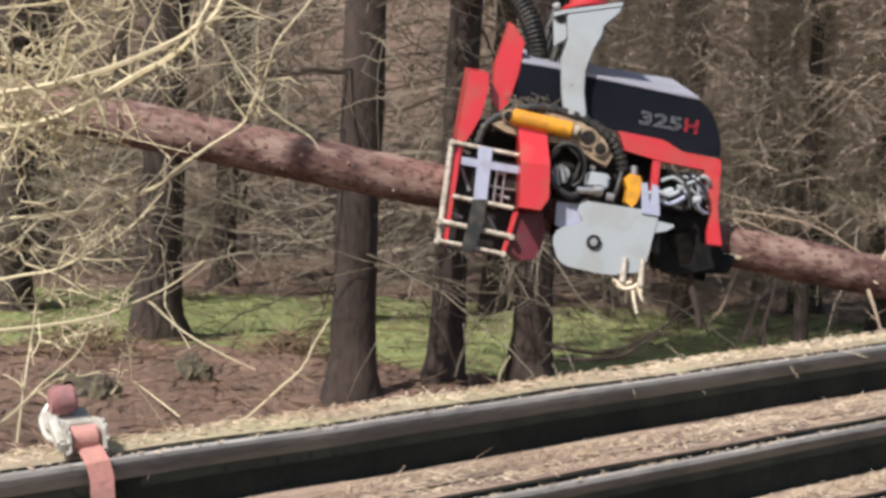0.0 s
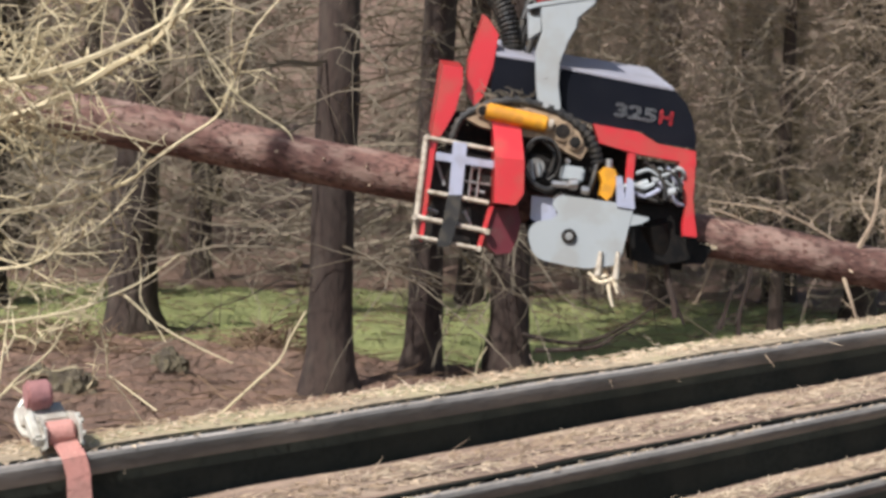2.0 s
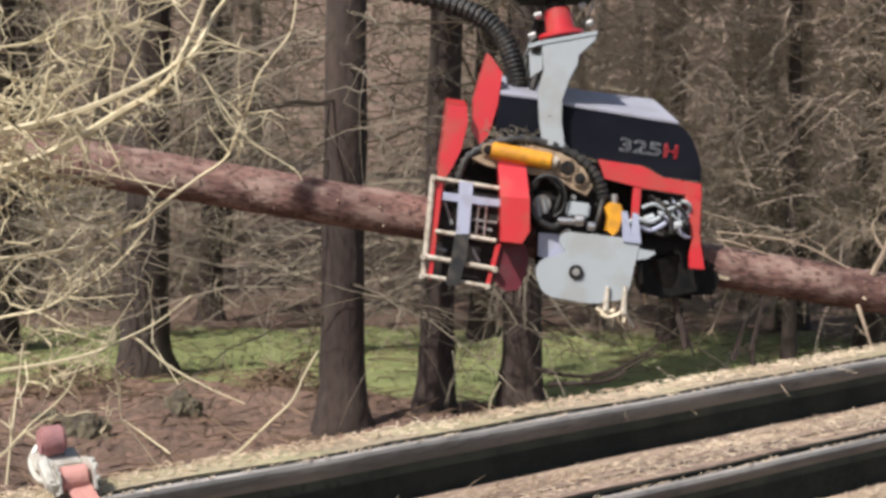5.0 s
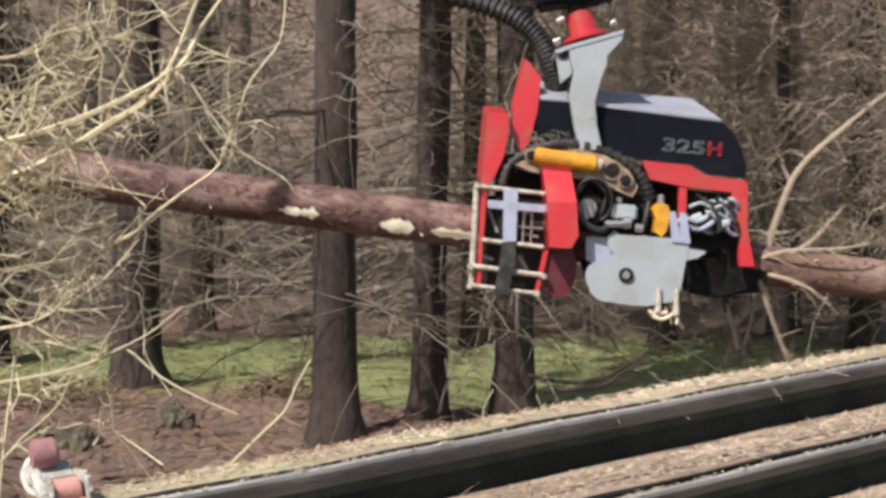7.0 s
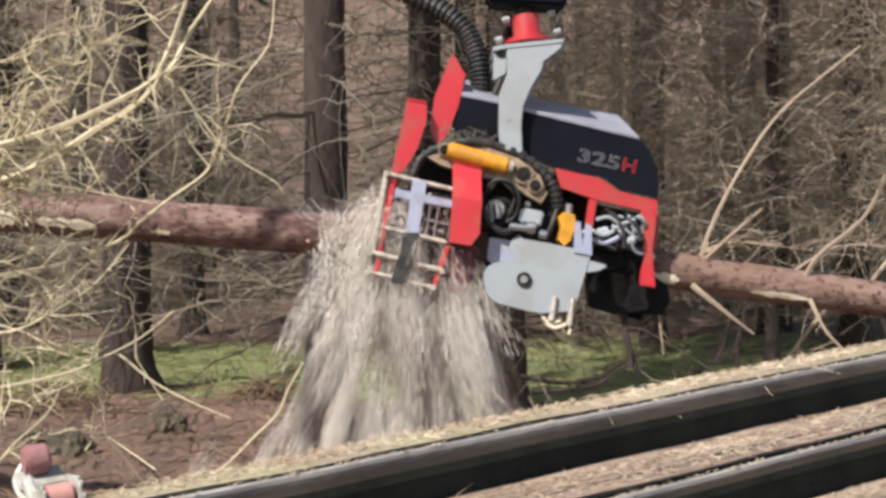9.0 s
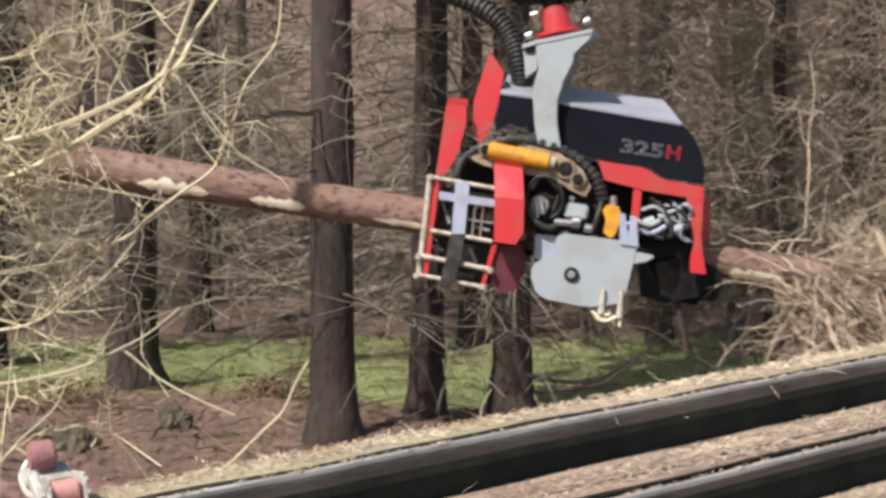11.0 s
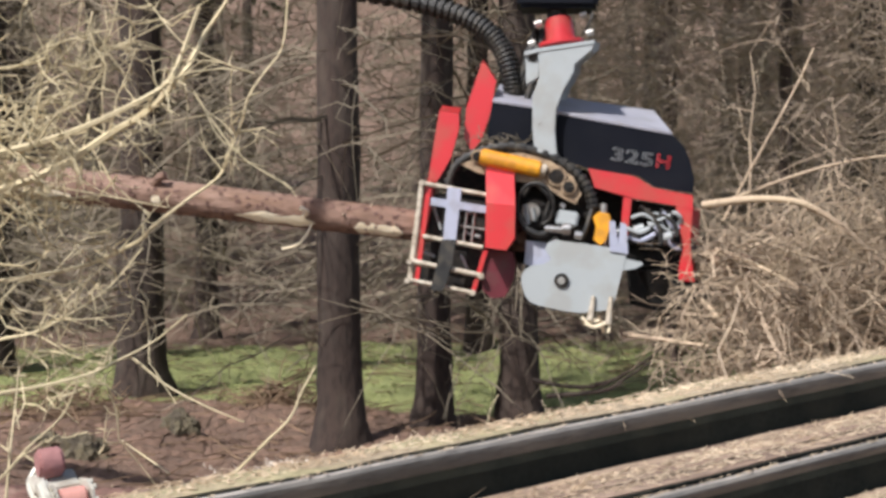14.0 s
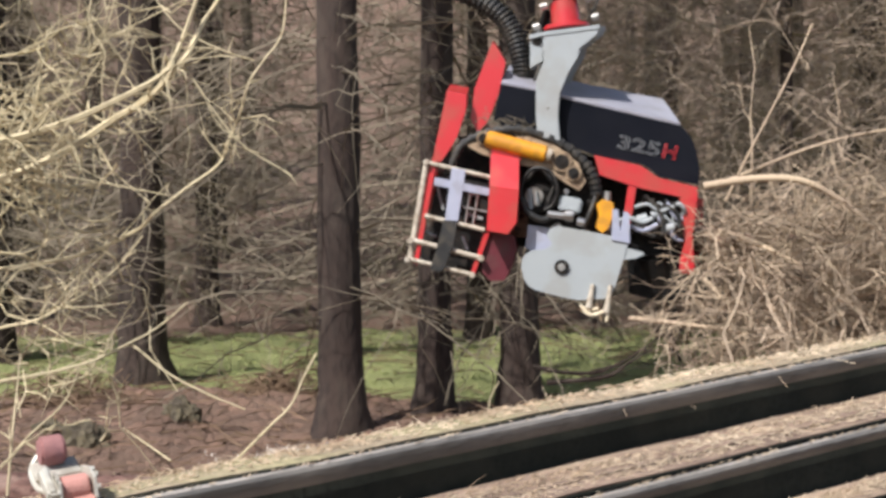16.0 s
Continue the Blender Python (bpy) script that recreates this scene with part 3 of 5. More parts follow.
def ratchet_strap():
    """Red webbing over the rail edge with a zinc ratchet buckle and a rolled tail."""
    st = new("ratchet_strap")
    st.matrix_basis = RAIL_M @ Matrix.Translation((-0.052, 0, 0))
    v, f = [], []
    prof = [(-0.16, 0.03), (-0.10, 0.06), (-0.04, 0.055), (0.0, 0.03), (0.028, 0.004), (0.034, -0.03), (0.040, -0.09), (0.05, -0.20), (0.055, -0.40), (0.06, -0.55)]
    for i, (y, z) in enumerate(prof):
        tw = 0.004 * math.sin(i * 1.7)
        for s, dz in ((-0.024 + tw, 0), (0.024 + tw, 0.003)):
            v += [(s + 0.004 * i, y, z + dz), (s + 0.004 * i, y + 0.003, z + dz + 0.002)]
    for i in range(len(prof) - 1):
        a = 4 * i
        f += [(a, a + 2, a + 6, a + 4), (a + 1, a + 5, a + 7, a + 3), (a, a + 4, a + 5, a + 1), (a + 2, a + 3, a + 7, a + 6)]
    link_mesh("webbing", v, f, STRAP, st)
    part("spool", rod((-0.026, -0.02, 0.05), (0.030, -0.02, 0.05), 0.026), STRAP, st, "faded red webbing wound on the spool", 0.004, True)
    for s in (-0.034, 0.036):
        ol = [(-0.10, 0.075), (-0.03, 0.085), (0.012, 0.07), (0.016, 0.03), (-0.03, 0.018), (-0.11, 0.04)]
        bm = bmesh.new()
        vs = [[bm.verts.new((s + d, y, z)) for y, z in ol] for d in (0, 0.005)]
        bm.faces.new(vs[0]), bm.faces.new(list(reversed(vs[1])))
        for i in range(len(ol)):
            bm.faces.new((vs[0][i], vs[1][i], vs[1][(i + 1) % len(ol)], vs[0][(i + 1) % len(ol)]))
        part("ratchet_wheel", bm, ZINC, st)
    for s in (-0.036, 0.043):
        for k in range(7):
            q = k * 0.9
            part("rivet", rod((s - 0.002, -0.02 + 0.030 * math.cos(q), 0.05 + 0.030 * math.sin(q)), (s + 0.004, -0.02 + 0.030 * math.cos(q), 0.05 + 0.030 * math.sin(q)), 0.006, k=8), ZINC, st)
    part("handle", block(-0.012, -0.11, 0.072, 0.095, 0.07, 0.014, pose(0, 0, 0, -20)), ZINC, st, "", 0.004)
    part("release_lever", block(-0.045, -0.04, 0.062, 0.022, 0.10, 0.030, pose(0, 0, 0, -25)), ZINC, st, "", 0.006)
    part("tail_roll", rod((-0.042, -0.12, 0.113), (0.010, -0.12, 0.113), 0.032, k=20), STRAP_DARK, st, "dirty dark red roll of spare webbing", 0.006, True)
    part("hook", pipe([(-0.03, -0.17, 0.10), (-0.052, -0.16, 0.07), (-0.05, -0.12, 0.04), (-0.03, -0.10, 0.03)], 0.007), ZINC, st)
    tagged(st, "faded red ratchet strap with zinc buckle over the rail", "ratchet strap")


ratchet_strap()


# ---- bare branches close by, hanging in from the side ----
def near_branches():
    """A leafless conifer standing beside the viewer; its yellow lichened twigs hang into view."""
    rng = np.random.default_rng(33)
    tree = new("dead_conifer")
    stem = Bunch(10)
    stem.tube([(-2.02, 4.45, -0.1), (-2.02, 4.45, 1.0), (-2.0, 4.45, 2.4), (-1.98, 4.47, 4.2), (-1.9, 4.5, 6.0)], 0.085, 0.03)
    stem.link("trunk", BARK_TREE, tree, smooth=True)

    def limb_line(r, twigs, fine, *pts):
        """One limb from its tip to its foot, with side twigs (fine: twice forked)."""
        b = Bunch(5)
        line = spline(pts[::-1], 7)
        b.tube(line, r, r * 0.45)
        if twigs:
            spray(b, rng, line[: int(len(line) * 0.8)], 0.006, twigs, 0.36, 0.3, 0.9, 2 if fine else 1, 0.6)
            spray(b, rng, line, 0.006, max(2, twigs // 5), 0.14, 0.2, 0.9, 1, 0.6)
        return b.link("limb", TWIG_NEAR, tree, "yellow-grey lichened leafless limb with fine twigs")

    limb_line(0.0165, 15, True, (-0.70, 4.41, 2.42), (-0.78, 4.41, 2.30), (-0.83, 4.36, 2.18), (-0.89, 4.34, 2.10), (-0.99, 4.37, 2.01), (-1.11, 4.41, 1.95), (-1.31, 4.40, 1.82), (-1.50, 4.36, 1.74), (-1.77, 4.35, 1.72))
    limb_line(0.0155, 17, True, (-0.79, 4.36, 2.39), (-0.85, 4.36, 2.23), (-0.90, 4.31, 2.11), (-1.00, 4.29, 2.04), (-1.19, 4.33, 1.96), (-1.35, 4.37, 1.91), (-1.50, 4.36, 1.87), (-1.76, 4.31, 1.81))
    limb_line(0.0079, 14, True, (-0.52, 4.76, 2.51), (-0.54, 4.75, 2.31), (-0.61, 4.70, 2.19), (-0.66, 4.68, 2.11), (-0.70, 4.72, 2.00), (-0.75, 4.76, 1.90), (-0.79, 4.74, 1.80), (-0.90, 4.69, 1.71), (-1.03, 4.68, 1.61), (-1.12, 4.73, 1.54), (-1.38, 4.76, 1.44), (-1.94, 4.75, 1.36))
    limb_line(0.0043, 3, False, (-1.15, 4.87, 2.56), (-1.07, 4.87, 2.48), (-0.94, 4.81, 2.33), (-0.76, 4.79, 2.24), (-0.66, 4.82, 2.21))
    limb_line(0.005, 3, False, (-0.48, 4.36, 1.75), (-0.64, 4.37, 1.85), (-0.74, 4.37, 1.97), (-0.84, 4.38, 2.12), (-0.89, 4.38, 2.14))
    limb_line(0.0065, 15, True, (-1.02, 4.45, 1.53), (-1.14, 4.45, 1.39), (-1.26, 4.40, 1.30), (-1.39, 4.38, 1.23), (-1.53, 4.42, 1.20), (-1.83, 4.46, 1.12))
    limb_line(0.0072, 3, False, (-0.82, 4.24, 1.30), (-0.93, 4.24, 1.21), (-1.04, 4.19, 1.15), (-1.15, 4.17, 1.10), (-1.36, 4.21, 1.05), (-1.75, 4.26, 0.99))
    limb_line(0.005, 0, False, (-0.62, 4.20, 0.93), (-0.76, 4.20, 0.99), (-0.89, 4.21, 1.06), (-1.00, 4.21, 1.15), (-1.04, 4.21, 1.15))
    limb_line(0.0058, 2, False, (-1.03, 3.64, 1.14), (-1.08, 3.64, 1.04), (-1.16, 3.59, 0.96), (-1.24, 3.57, 0.87), (-1.42, 3.61, 0.73))
    limb_line(0.0050, 2, False, (-1.24, 3.75, 1.18), (-1.25, 3.74, 1.06), (-1.25, 3.69, 0.93), (-1.26, 3.67, 0.76))
    limb_line(0.0058, 13, True, (-1.17, 4.57, 2.34), (-1.29, 4.57, 2.31), (-1.37, 4.52, 2.27), (-1.42, 4.50, 2.21), (-1.80, 4.54, 2.16))
    limb_line(0.0050, 9, True, (-0.95, 4.97, 2.48), (-1.13, 4.97, 2.39), (-1.35, 4.92, 2.27), (-1.57, 4.90, 2.16), (-2.01, 4.94, 2.07))
    limb_line(0.0065, 17, True, (-1.15, 4.67, 2.52), (-1.19, 4.67, 2.34), (-1.29, 4.62, 2.15), (-1.45, 4.59, 1.97), (-1.89, 4.64, 1.92))
    limb_line(0.0042, 0, False, (-0.92, 4.40, 1.675), (-1.07, 4.40, 1.705), (-1.23, 4.39, 1.735), (-1.51, 4.40, 1.785), (-1.92, 4.43, 1.85))
    # a curtain of short curled twigs close to the trunk
    b = Bunch(4)
    for _ in range(70):
        y = 4.3 + rng.uniform(0, 0.7)
        p = np.array((-1.85 + 0.75 * rng.uniform() ** 1.6, y, rng.uniform(0.6, 2.55)))
        ln = twig_line(rng, p, (rng.uniform(-0.3, 1), rng.normal() * 0.3, rng.normal() * 0.8), rng.uniform(0.15, 0.5), rng.uniform(-0.5, 0.7), 7, 0.4)
        b.tube(ln, 0.0045, 0.002)
        spray(b, rng, ln, 0.004, 4, 0.16, 0.3, 0.9, 1, 0.7)
    for _ in range(60):
        p = np.array((rng.uniform(-1.68, -1.36), rng.uniform(4.2, 4.7), rng.uniform(1.66, 2.06)))
        ln = twig_line(rng, p, (rng.normal(), rng.normal() * 0.4, rng.normal() * 0.6), rng.uniform(0.12, 0.34), rng.uniform(-0.5, 0.5), 7, 0.5)
        b.tube(ln, 0.0055, 0.0025)
        spray(b, rng, ln, 0.005, 4, 0.14, 0.3, 0.9, 1, 0.7)
    tagged(b.link("twig_curtain", TWIG_NEAR, tree, "fine curled yellow-grey twigs"), kind="stuff")
    tagged(tree, "leafless conifer with yellow lichened twigs beside the track", "tree")

    def switch(r, *pts):
        s = Bunch(6)
        ln = spline(pts[::-1], 6)
        s.tube(ln, r, r * 0.6)
        spray(s, rng, ln, r * 0.6, 2, 0.08, 0.1, 0.8, 1, 0.5)
        tagged(s.link("bare_switch", TWIG_NEAR), "thin bare yellowish switch standing in the litter", "twig", "bare switches")

    switch(0.0062, (-0.38, 4.30, 1.11), (-0.43, 4.30, 1.02), (-0.47, 4.30, 0.93), (-0.55, 4.30, 0.85), (-0.63, 4.30, 0.77), (-0.95, 4.32, 0.45), (-1.25, 4.35, 0.0))
    switch(0.006, (-2.58, 9.55, 0.04), (-2.42, 9.36, 0.04), (-2.01, 8.54, 0.04), (-1.62, 7.75, 0.04))
    switch(0.004, (0.30, 4.85, 0.93), (0.26, 4.85, 0.84), (0.28, 4.85, 0.7), (0.35, 4.9, -0.02))


near_branches()


# ---- harvester head ----
def sp(x, y, depth):
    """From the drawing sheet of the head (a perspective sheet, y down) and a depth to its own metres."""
    k = (6.2 + depth) / 6.2
    return (((x - 784) * k - 216) / 347.4, depth, ((441 - y) * k - 111) / 347.4)


def pl(*xy):
    return [(xy[i], xy[i + 1]) for i in range(0, len(xy), 2)]


SH = (-0.03, 0.23)
head = new("harvester_head")
tagged(head, "red, black and grey harvester head gripping a spruce stem", "harvester head")

# hood
hood = part("hood", prism(pl(876, 152, 953, 162, 995, 172, 1196, 206, 1214, 224, 1226, 250, 1234, 283, 1232, 307, 1165, 297, 1140, 280, 1129, 277, 1052, 268, 995, 250, 900, 240, 868, 215), -0.20, 0.17, SH), BLACK, head, "glossy black hood with model number", 0.012, True)
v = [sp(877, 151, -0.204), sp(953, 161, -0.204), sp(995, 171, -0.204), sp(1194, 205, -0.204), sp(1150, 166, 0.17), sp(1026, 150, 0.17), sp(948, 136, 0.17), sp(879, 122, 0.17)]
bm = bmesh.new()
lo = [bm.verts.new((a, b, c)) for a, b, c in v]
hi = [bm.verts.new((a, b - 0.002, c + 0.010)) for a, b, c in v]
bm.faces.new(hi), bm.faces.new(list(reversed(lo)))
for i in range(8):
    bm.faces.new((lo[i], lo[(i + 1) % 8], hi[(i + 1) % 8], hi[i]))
# lid coloured for the sky that it mirrors
part("lid", bm, HOOD_SHEEN, hood, "sloping hood top with sky reflection in its grey-blue colour", 0.003)


def lettering(body, x, y, size, material, parent, turn, wide):
    cu = bpy.data.curves.new("model_number", "FONT")
    cu.body, cu.size, cu.fill_mode, cu.bevel_depth, cu.bevel_resolution = body, size, "NONE", 0.0016, 1
    tmp = new("model_number", cu)
    me = bpy.data.meshes.new_from_object(tmp.evaluated_get(bpy.context.evaluated_depsgraph_get()))
    bpy.data.objects.remove(tmp)
    me.materials.clear()
    me.materials.append(material)
    ob = new("model_number", me)
    ob.parent = parent
    ob.matrix_basis = Matrix.Translation(sp(x, y, -0.2055)) @ pose(0, 0, 0, 90, 0, 0) @ pose(0, 0, 0, 0, 0, -turn) @ Matrix.Diagonal((wide, 1, 1, 1))
    return ob


lettering("325", 1085, 250, 0.090, LETTER, hood, 8.5, 1.62)["label"] = "grey model number"
lettering("H", 1164, 262, 0.094, RED, hood, 8.5, 1.15)["label"] = "red model letter"

# tower blade and column
part("tower_blade", prism(pl(855, 79, 862, 84, 881, 113, 872, 170, 856, 222, 840, 240, 826, 216, 829, 162), -0.16, -0.05, SH), RED, head, "", 0.006)
part("column", prism(pl(783, 168, 818, 172, 819, 200, 806, 250, 793, 275, 775, 305, 765, 296), -0.24, 0.04, SH), RED, head, "", 0.006)
# near-black sheet added to darken the depth of the head
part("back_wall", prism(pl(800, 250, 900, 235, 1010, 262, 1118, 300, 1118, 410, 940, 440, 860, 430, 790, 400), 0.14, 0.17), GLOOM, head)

# saw box cage
cage = part("cage", merge(prism(pl(766, 290, 775, 290, 753, 480, 746, 478), -0.285, -0.255), prism(pl(762, 300, 780, 292, 766, 380, 750, 378), -0.253, 0.02)), RED, head, "red saw box rails", 0.002)
part("rail", prism(pl(868, 415, 877, 415, 855, 492, 848, 490), -0.285, -0.255), RED, cage)
for x0, y0, x1, y1, r in ((757, 297, 876, 317, 0.011), (760, 392, 868, 410, 0.011), (737, 436, 866, 460, 0.013), (733, 470, 852, 491, 0.011)):
    part("crossbar", rod(sp(x0, y0, -0.29), sp(x1, y1, -0.29), r), WORN, cage, "worn cream steel bar", 0, True)
part("post", rod(sp(757, 296, -0.27), sp(738, 474, -0.27), 0.016), WORN, cage, "worn cream steel post", 0, True)
for x, y in ((738, 438), (735, 472), (757, 297), (866, 461), (852, 491)):
    part("nut", rod(sp(x, y, -0.315), sp(x, y, -0.28), 0.017, k=6), WORN, cage, "", 0.003)
part("shield", merge(prism(pl(803, 303, 828, 306, 820, 400, 797, 397), -0.308, -0.298), prism(pl(774, 322, 876, 336, 875, 350, 773, 337), -0.306, -0.299)), LAVENDER, cage, "blue-grey cross-shaped shield", 0.003)
part("window_bar", merge(rod(sp(838, 340, -0.27), sp(832, 402, -0.27), 0.006), rod(sp(852, 342, -0.27), sp(846, 404, -0.27), 0.006), rod(sp(826, 372, -0.27), sp(870, 378, -0.27), 0.006)), STEEL, cage)
part("saw_bar", prism(pl(795, 397, 820, 397, 815, 440, 802, 484, 797, 489, 782, 489, 777, 484, 788, 440), -0.325, -0.31), RUBBER, head, "black saw bar guard", 0.004)
part("saw_motor", rod(sp(790, 340, -0.05), sp(790, 340, 0.12), 0.07), GLOOM, head, "", 0.01, True)
part("saw_box", merge(prism(pl(775, 400, 868, 412, 856, 488, 745, 476), 0.10, 0.13), prism(pl(845, 330, 868, 330, 860, 480, 838, 480), -0.05, 0.13)), GLOOM, head)

part("saw_cover", prism(pl(778, 316, 874, 330, 868, 402, 766, 388), -0.20, -0.185), GLOOM, head, "black plate behind the saw box shield")
part("saw_cover", prism(pl(772, 400, 866, 414, 850, 480, 748, 466), -0.15, -0.14), GLOOM, head)
for x0, y0, x1, y1 in ((776, 340, 790, 380), (836, 350, 862, 344), (832, 384, 862, 392), (760, 420, 780, 428), (826, 424, 838, 448)):
    part("cable", rod(sp(x0, y0, -0.21), sp(x1, y1, -0.21), 0.008, k=8), GREY, head)

# front guard
bm = bmesh.new()
gf = [bm.verts.new(sp(*q)) for q in ((872, 274, -0.34), (922, 280, -0.34), (928, 334, -0.42), (928, 392, -0.42), (914, 414, -0.42), (876, 410, -0.42), (876, 330, -0.42))]
gb = [bm.verts.new((q.co.x, -0.19, q.co.z)) for q in gf]
bm.faces.new((gf[0], gf[1], gf[2], gf[6])), bm.faces.new(gf[2:]), bm.faces.new(gb)
for i in range(7):
    bm.faces.new((gf[i], gb[i], gb[(i + 1) % 7], gf[(i + 1) % 7]))
guard = part("front_guard", bm, RED, head, "bright red bent guard plate", 0.005)
part("guard_arm", prism(pl(868, 262, 905, 252, 925, 282, 878, 286), -0.30, -0.08, (0, 0.1)), RED, guard, "", 0.006)
part("inner_panel", prism(pl(872, 416, 920, 416, 926, 440, 922, 468, 908, 497, 884, 500, 868, 486, 862, 450), -0.26, 0.08), SHADED_RED, head, "red inner panel with shade in its dark colour", 0.006)

# curved upper arm with its armoured hose
arc = spline([sp(800, 300, -0.25), sp(818, 262, -0.25), (sp(862, 238, -0.25)), sp(920, 230, -0.25), sp(985, 247, -0.25), sp(1030, 276, -0.25), sp(1052, 306, -0.25), sp(1060, 338, -0.24)], 10)
b = Bunch(10)
b.tube(arc, 0.016, 0.025)
ribbed = b.link("armoured_hose", RUBBER, head, "black ribbed hose along the arm", True)
b = Bunch(10)
for i in range(2, len(arc) - 1, 3):
    d = arc[i + 1] - arc[i]
    b.tube([arc[i] - d * 0.75, arc[i] + d * 0.75], 0.022 + 0.011 * i / len(arc), 0.022 + 0.011 * i / len(arc))
b.link("hose_rib", RUBBER, ribbed)
arm = part("upper_arm", prism(pl(825, 262, 870, 246, 935, 240, 985, 254, 1025, 282, 1040, 312, 1030, 330, 1004, 318, 970, 296, 900, 288, 850, 275), -0.275, -0.19), TAN, head, "rusty tan curved knife arm", 0.006)
part("cylinder", rod(sp(860, 248, -0.295), sp(968, 270, -0.295), 0.042, k=20), YELLOW, head, "yellow hydraulic cylinder", 0.008, True)
part("cylinder_cap", rod(sp(966, 269, -0.295), sp(978, 272, -0.295), 0.030), WORN, head, "", 0.004, True)
for x, y, r in ((996, 281, 0.036), (1018, 300, 0.028), (855, 248, 0.024)):
    part("boss", rod(sp(x, y, -0.296), sp(x, y, -0.20), r * 1.4, k=24), TAN, arm, "worn tan boss", 0.004, True)
    part("pin", merge(rod(sp(x, y, -0.302), sp(x, y, -0.29), r), rod(sp(x, y, -0.308), sp(x, y, -0.301), r * 0.5)), GLOOM, arm, "dark oily pivot pin", 0.003, True)

# hoses, valves and fittings in the middle
for pts, r in (([sp(928, 352, -0.28), sp(929, 325, -0.29), sp(942, 300, -0.31), sp(962, 294, -0.32), sp(982, 304, -0.32), sp(992, 330, -0.31), sp(986, 356, -0.29), sp(972, 368, -0.28)], 0.009),
               ([sp(930, 350, -0.28), sp(942, 372, -0.32), sp(970, 385, -0.32), sp(992, 372, -0.30)], 0.017),
               ([sp(935, 318, -0.24), sp(955, 296, -0.26), sp(982, 320, -0.26), sp(976, 352, -0.25)], 0.010),
               ([sp(1060, 330, -0.25), sp(1050, 370, -0.27), sp(1040, 395, -0.26)], 0.013)):
    part("hose", pipe(pts, r), RUBBER, head, "black rubber hose", 0, True)
part("coupling", rod(sp(978, 374, -0.32), sp(1012, 376, -0.32), 0.017), STEEL, head, "", 0.003, True)
part("coupling", rod(sp(1008, 374, -0.32), sp(1024, 374, -0.32), 0.030), STEEL, head, "", 0.006, True)
part("coupling", rod(sp(1030, 384, -0.31), sp(1044, 386, -0.31), 0.022), STEEL, head, "", 0.004, True)
part("valve_block", block(*sp(1014, 356, -0.24), 0.11, 0.10, 0.075, pose(0, 0, 0, 0, 8, 0)), GREY, head, "grey cast valve block", 0.010)
part("roller_hub", rod(sp(955, 348, -0.22), sp(955, 348, -0.05), 0.075), GLOOM, head, "", 0.01, True)
part("hub_plate", rod(sp(950, 345, -0.245), sp(950, 345, -0.222), 0.045), STEEL, head, "", 0.006, True)
yb = part("tensioner", prism(pl(1062, 352, 1072, 342, 1090, 346, 1095, 362, 1086, 392, 1076, 402, 1064, 392, 1068, 370), -0.31, -0.23), YELLOW, head, "yellow cast tensioner", 0.012)
part("plunger", rod(sp(1079, 328, -0.27), sp(1079, 345, -0.27), 0.018), STEEL, yb, "", 0.003, True)
part("stay", prism(pl(1092, 358, 1102, 358, 1108, 398, 1112, 360, 1122, 364, 1126, 416, 1094, 412), -0.345, -0.325), LAVENDER, head, "pale forked bracket", 0.003)

# near-black block added for the gloom behind the hoses
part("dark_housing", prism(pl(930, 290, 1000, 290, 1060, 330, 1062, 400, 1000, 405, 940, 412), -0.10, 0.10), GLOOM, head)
for x0, y0, x1, y1, r, m in ((940, 332, 946, 368, 0.012, GREY), (952, 338, 956, 362, 0.018, STEEL), (985, 405, 1000, 392, 0.02, STEEL), (1036, 402, 1052, 404, 0.016, GREY), (945, 408, 975, 410, 0.022, GREY), (1002, 330, 1010, 336, 0.014, STEEL), (1044, 345, 1052, 352, 0.016, GLOOM)):
    part("fitting", rod(sp(x0, y0, -0.25), sp(x1, y1, -0.25), r), m, head, "", 0.004, True)

# red side frame
frame_red = part("side_frame", merge(
    prism(pl(1050, 266, 1130, 279, 1140, 284, 1165, 299, 1233, 311, 1234, 338, 1206, 330, 1130, 318, 1062, 300), -0.24, -0.20),
    prism(pl(1113, 314, 1128, 316, 1122, 385, 1108, 380), -0.235, -0.205),
    prism(pl(1203, 328, 1234, 334, 1233, 370, 1231, 395, 1234, 425, 1240, 464, 1213, 462, 1212, 440, 1218, 408, 1212, 374), -0.24, -0.20)), RED, head, "red welded side frame", 0.005)
part("far_frame", prism(pl(1203, 328, 1234, 334, 1232, 440, 1242, 462, 1212, 462, 1210, 372), 0.16, 0.20), RED, head)
# near-black sheet added as gloom inside the side frame
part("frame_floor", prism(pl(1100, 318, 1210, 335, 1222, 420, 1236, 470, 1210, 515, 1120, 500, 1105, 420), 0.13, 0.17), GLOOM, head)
rng = np.random.default_rng(77)
for i in range(13):
    x, y = 1132 + rng.uniform(0, 70), 352 + rng.uniform(-8, 46)
    pts = [sp(x, y, -0.2), sp(x + rng.uniform(-18, 18), y - rng.uniform(5, 22), -0.26), sp(x + rng.uniform(0, 34), y + rng.uniform(-8, 22), -0.25), sp(x + rng.uniform(10, 40), y + rng.uniform(0, 30), -0.2)]
    part("cable", pipe(pts, rng.uniform(0.005, 0.012), 8, 6), (GREY, LAVENDER, RUBBER, GLOOM)[i % 4], head, "", 0, True)
for x, y in ((1140, 372), (1165, 362), (1188, 385)):
    part("connector", rod(sp(x - 8, y + 3, -0.25), sp(x + 10, y - 3, -0.25), 0.022), GREY, head, "", 0.004, True)
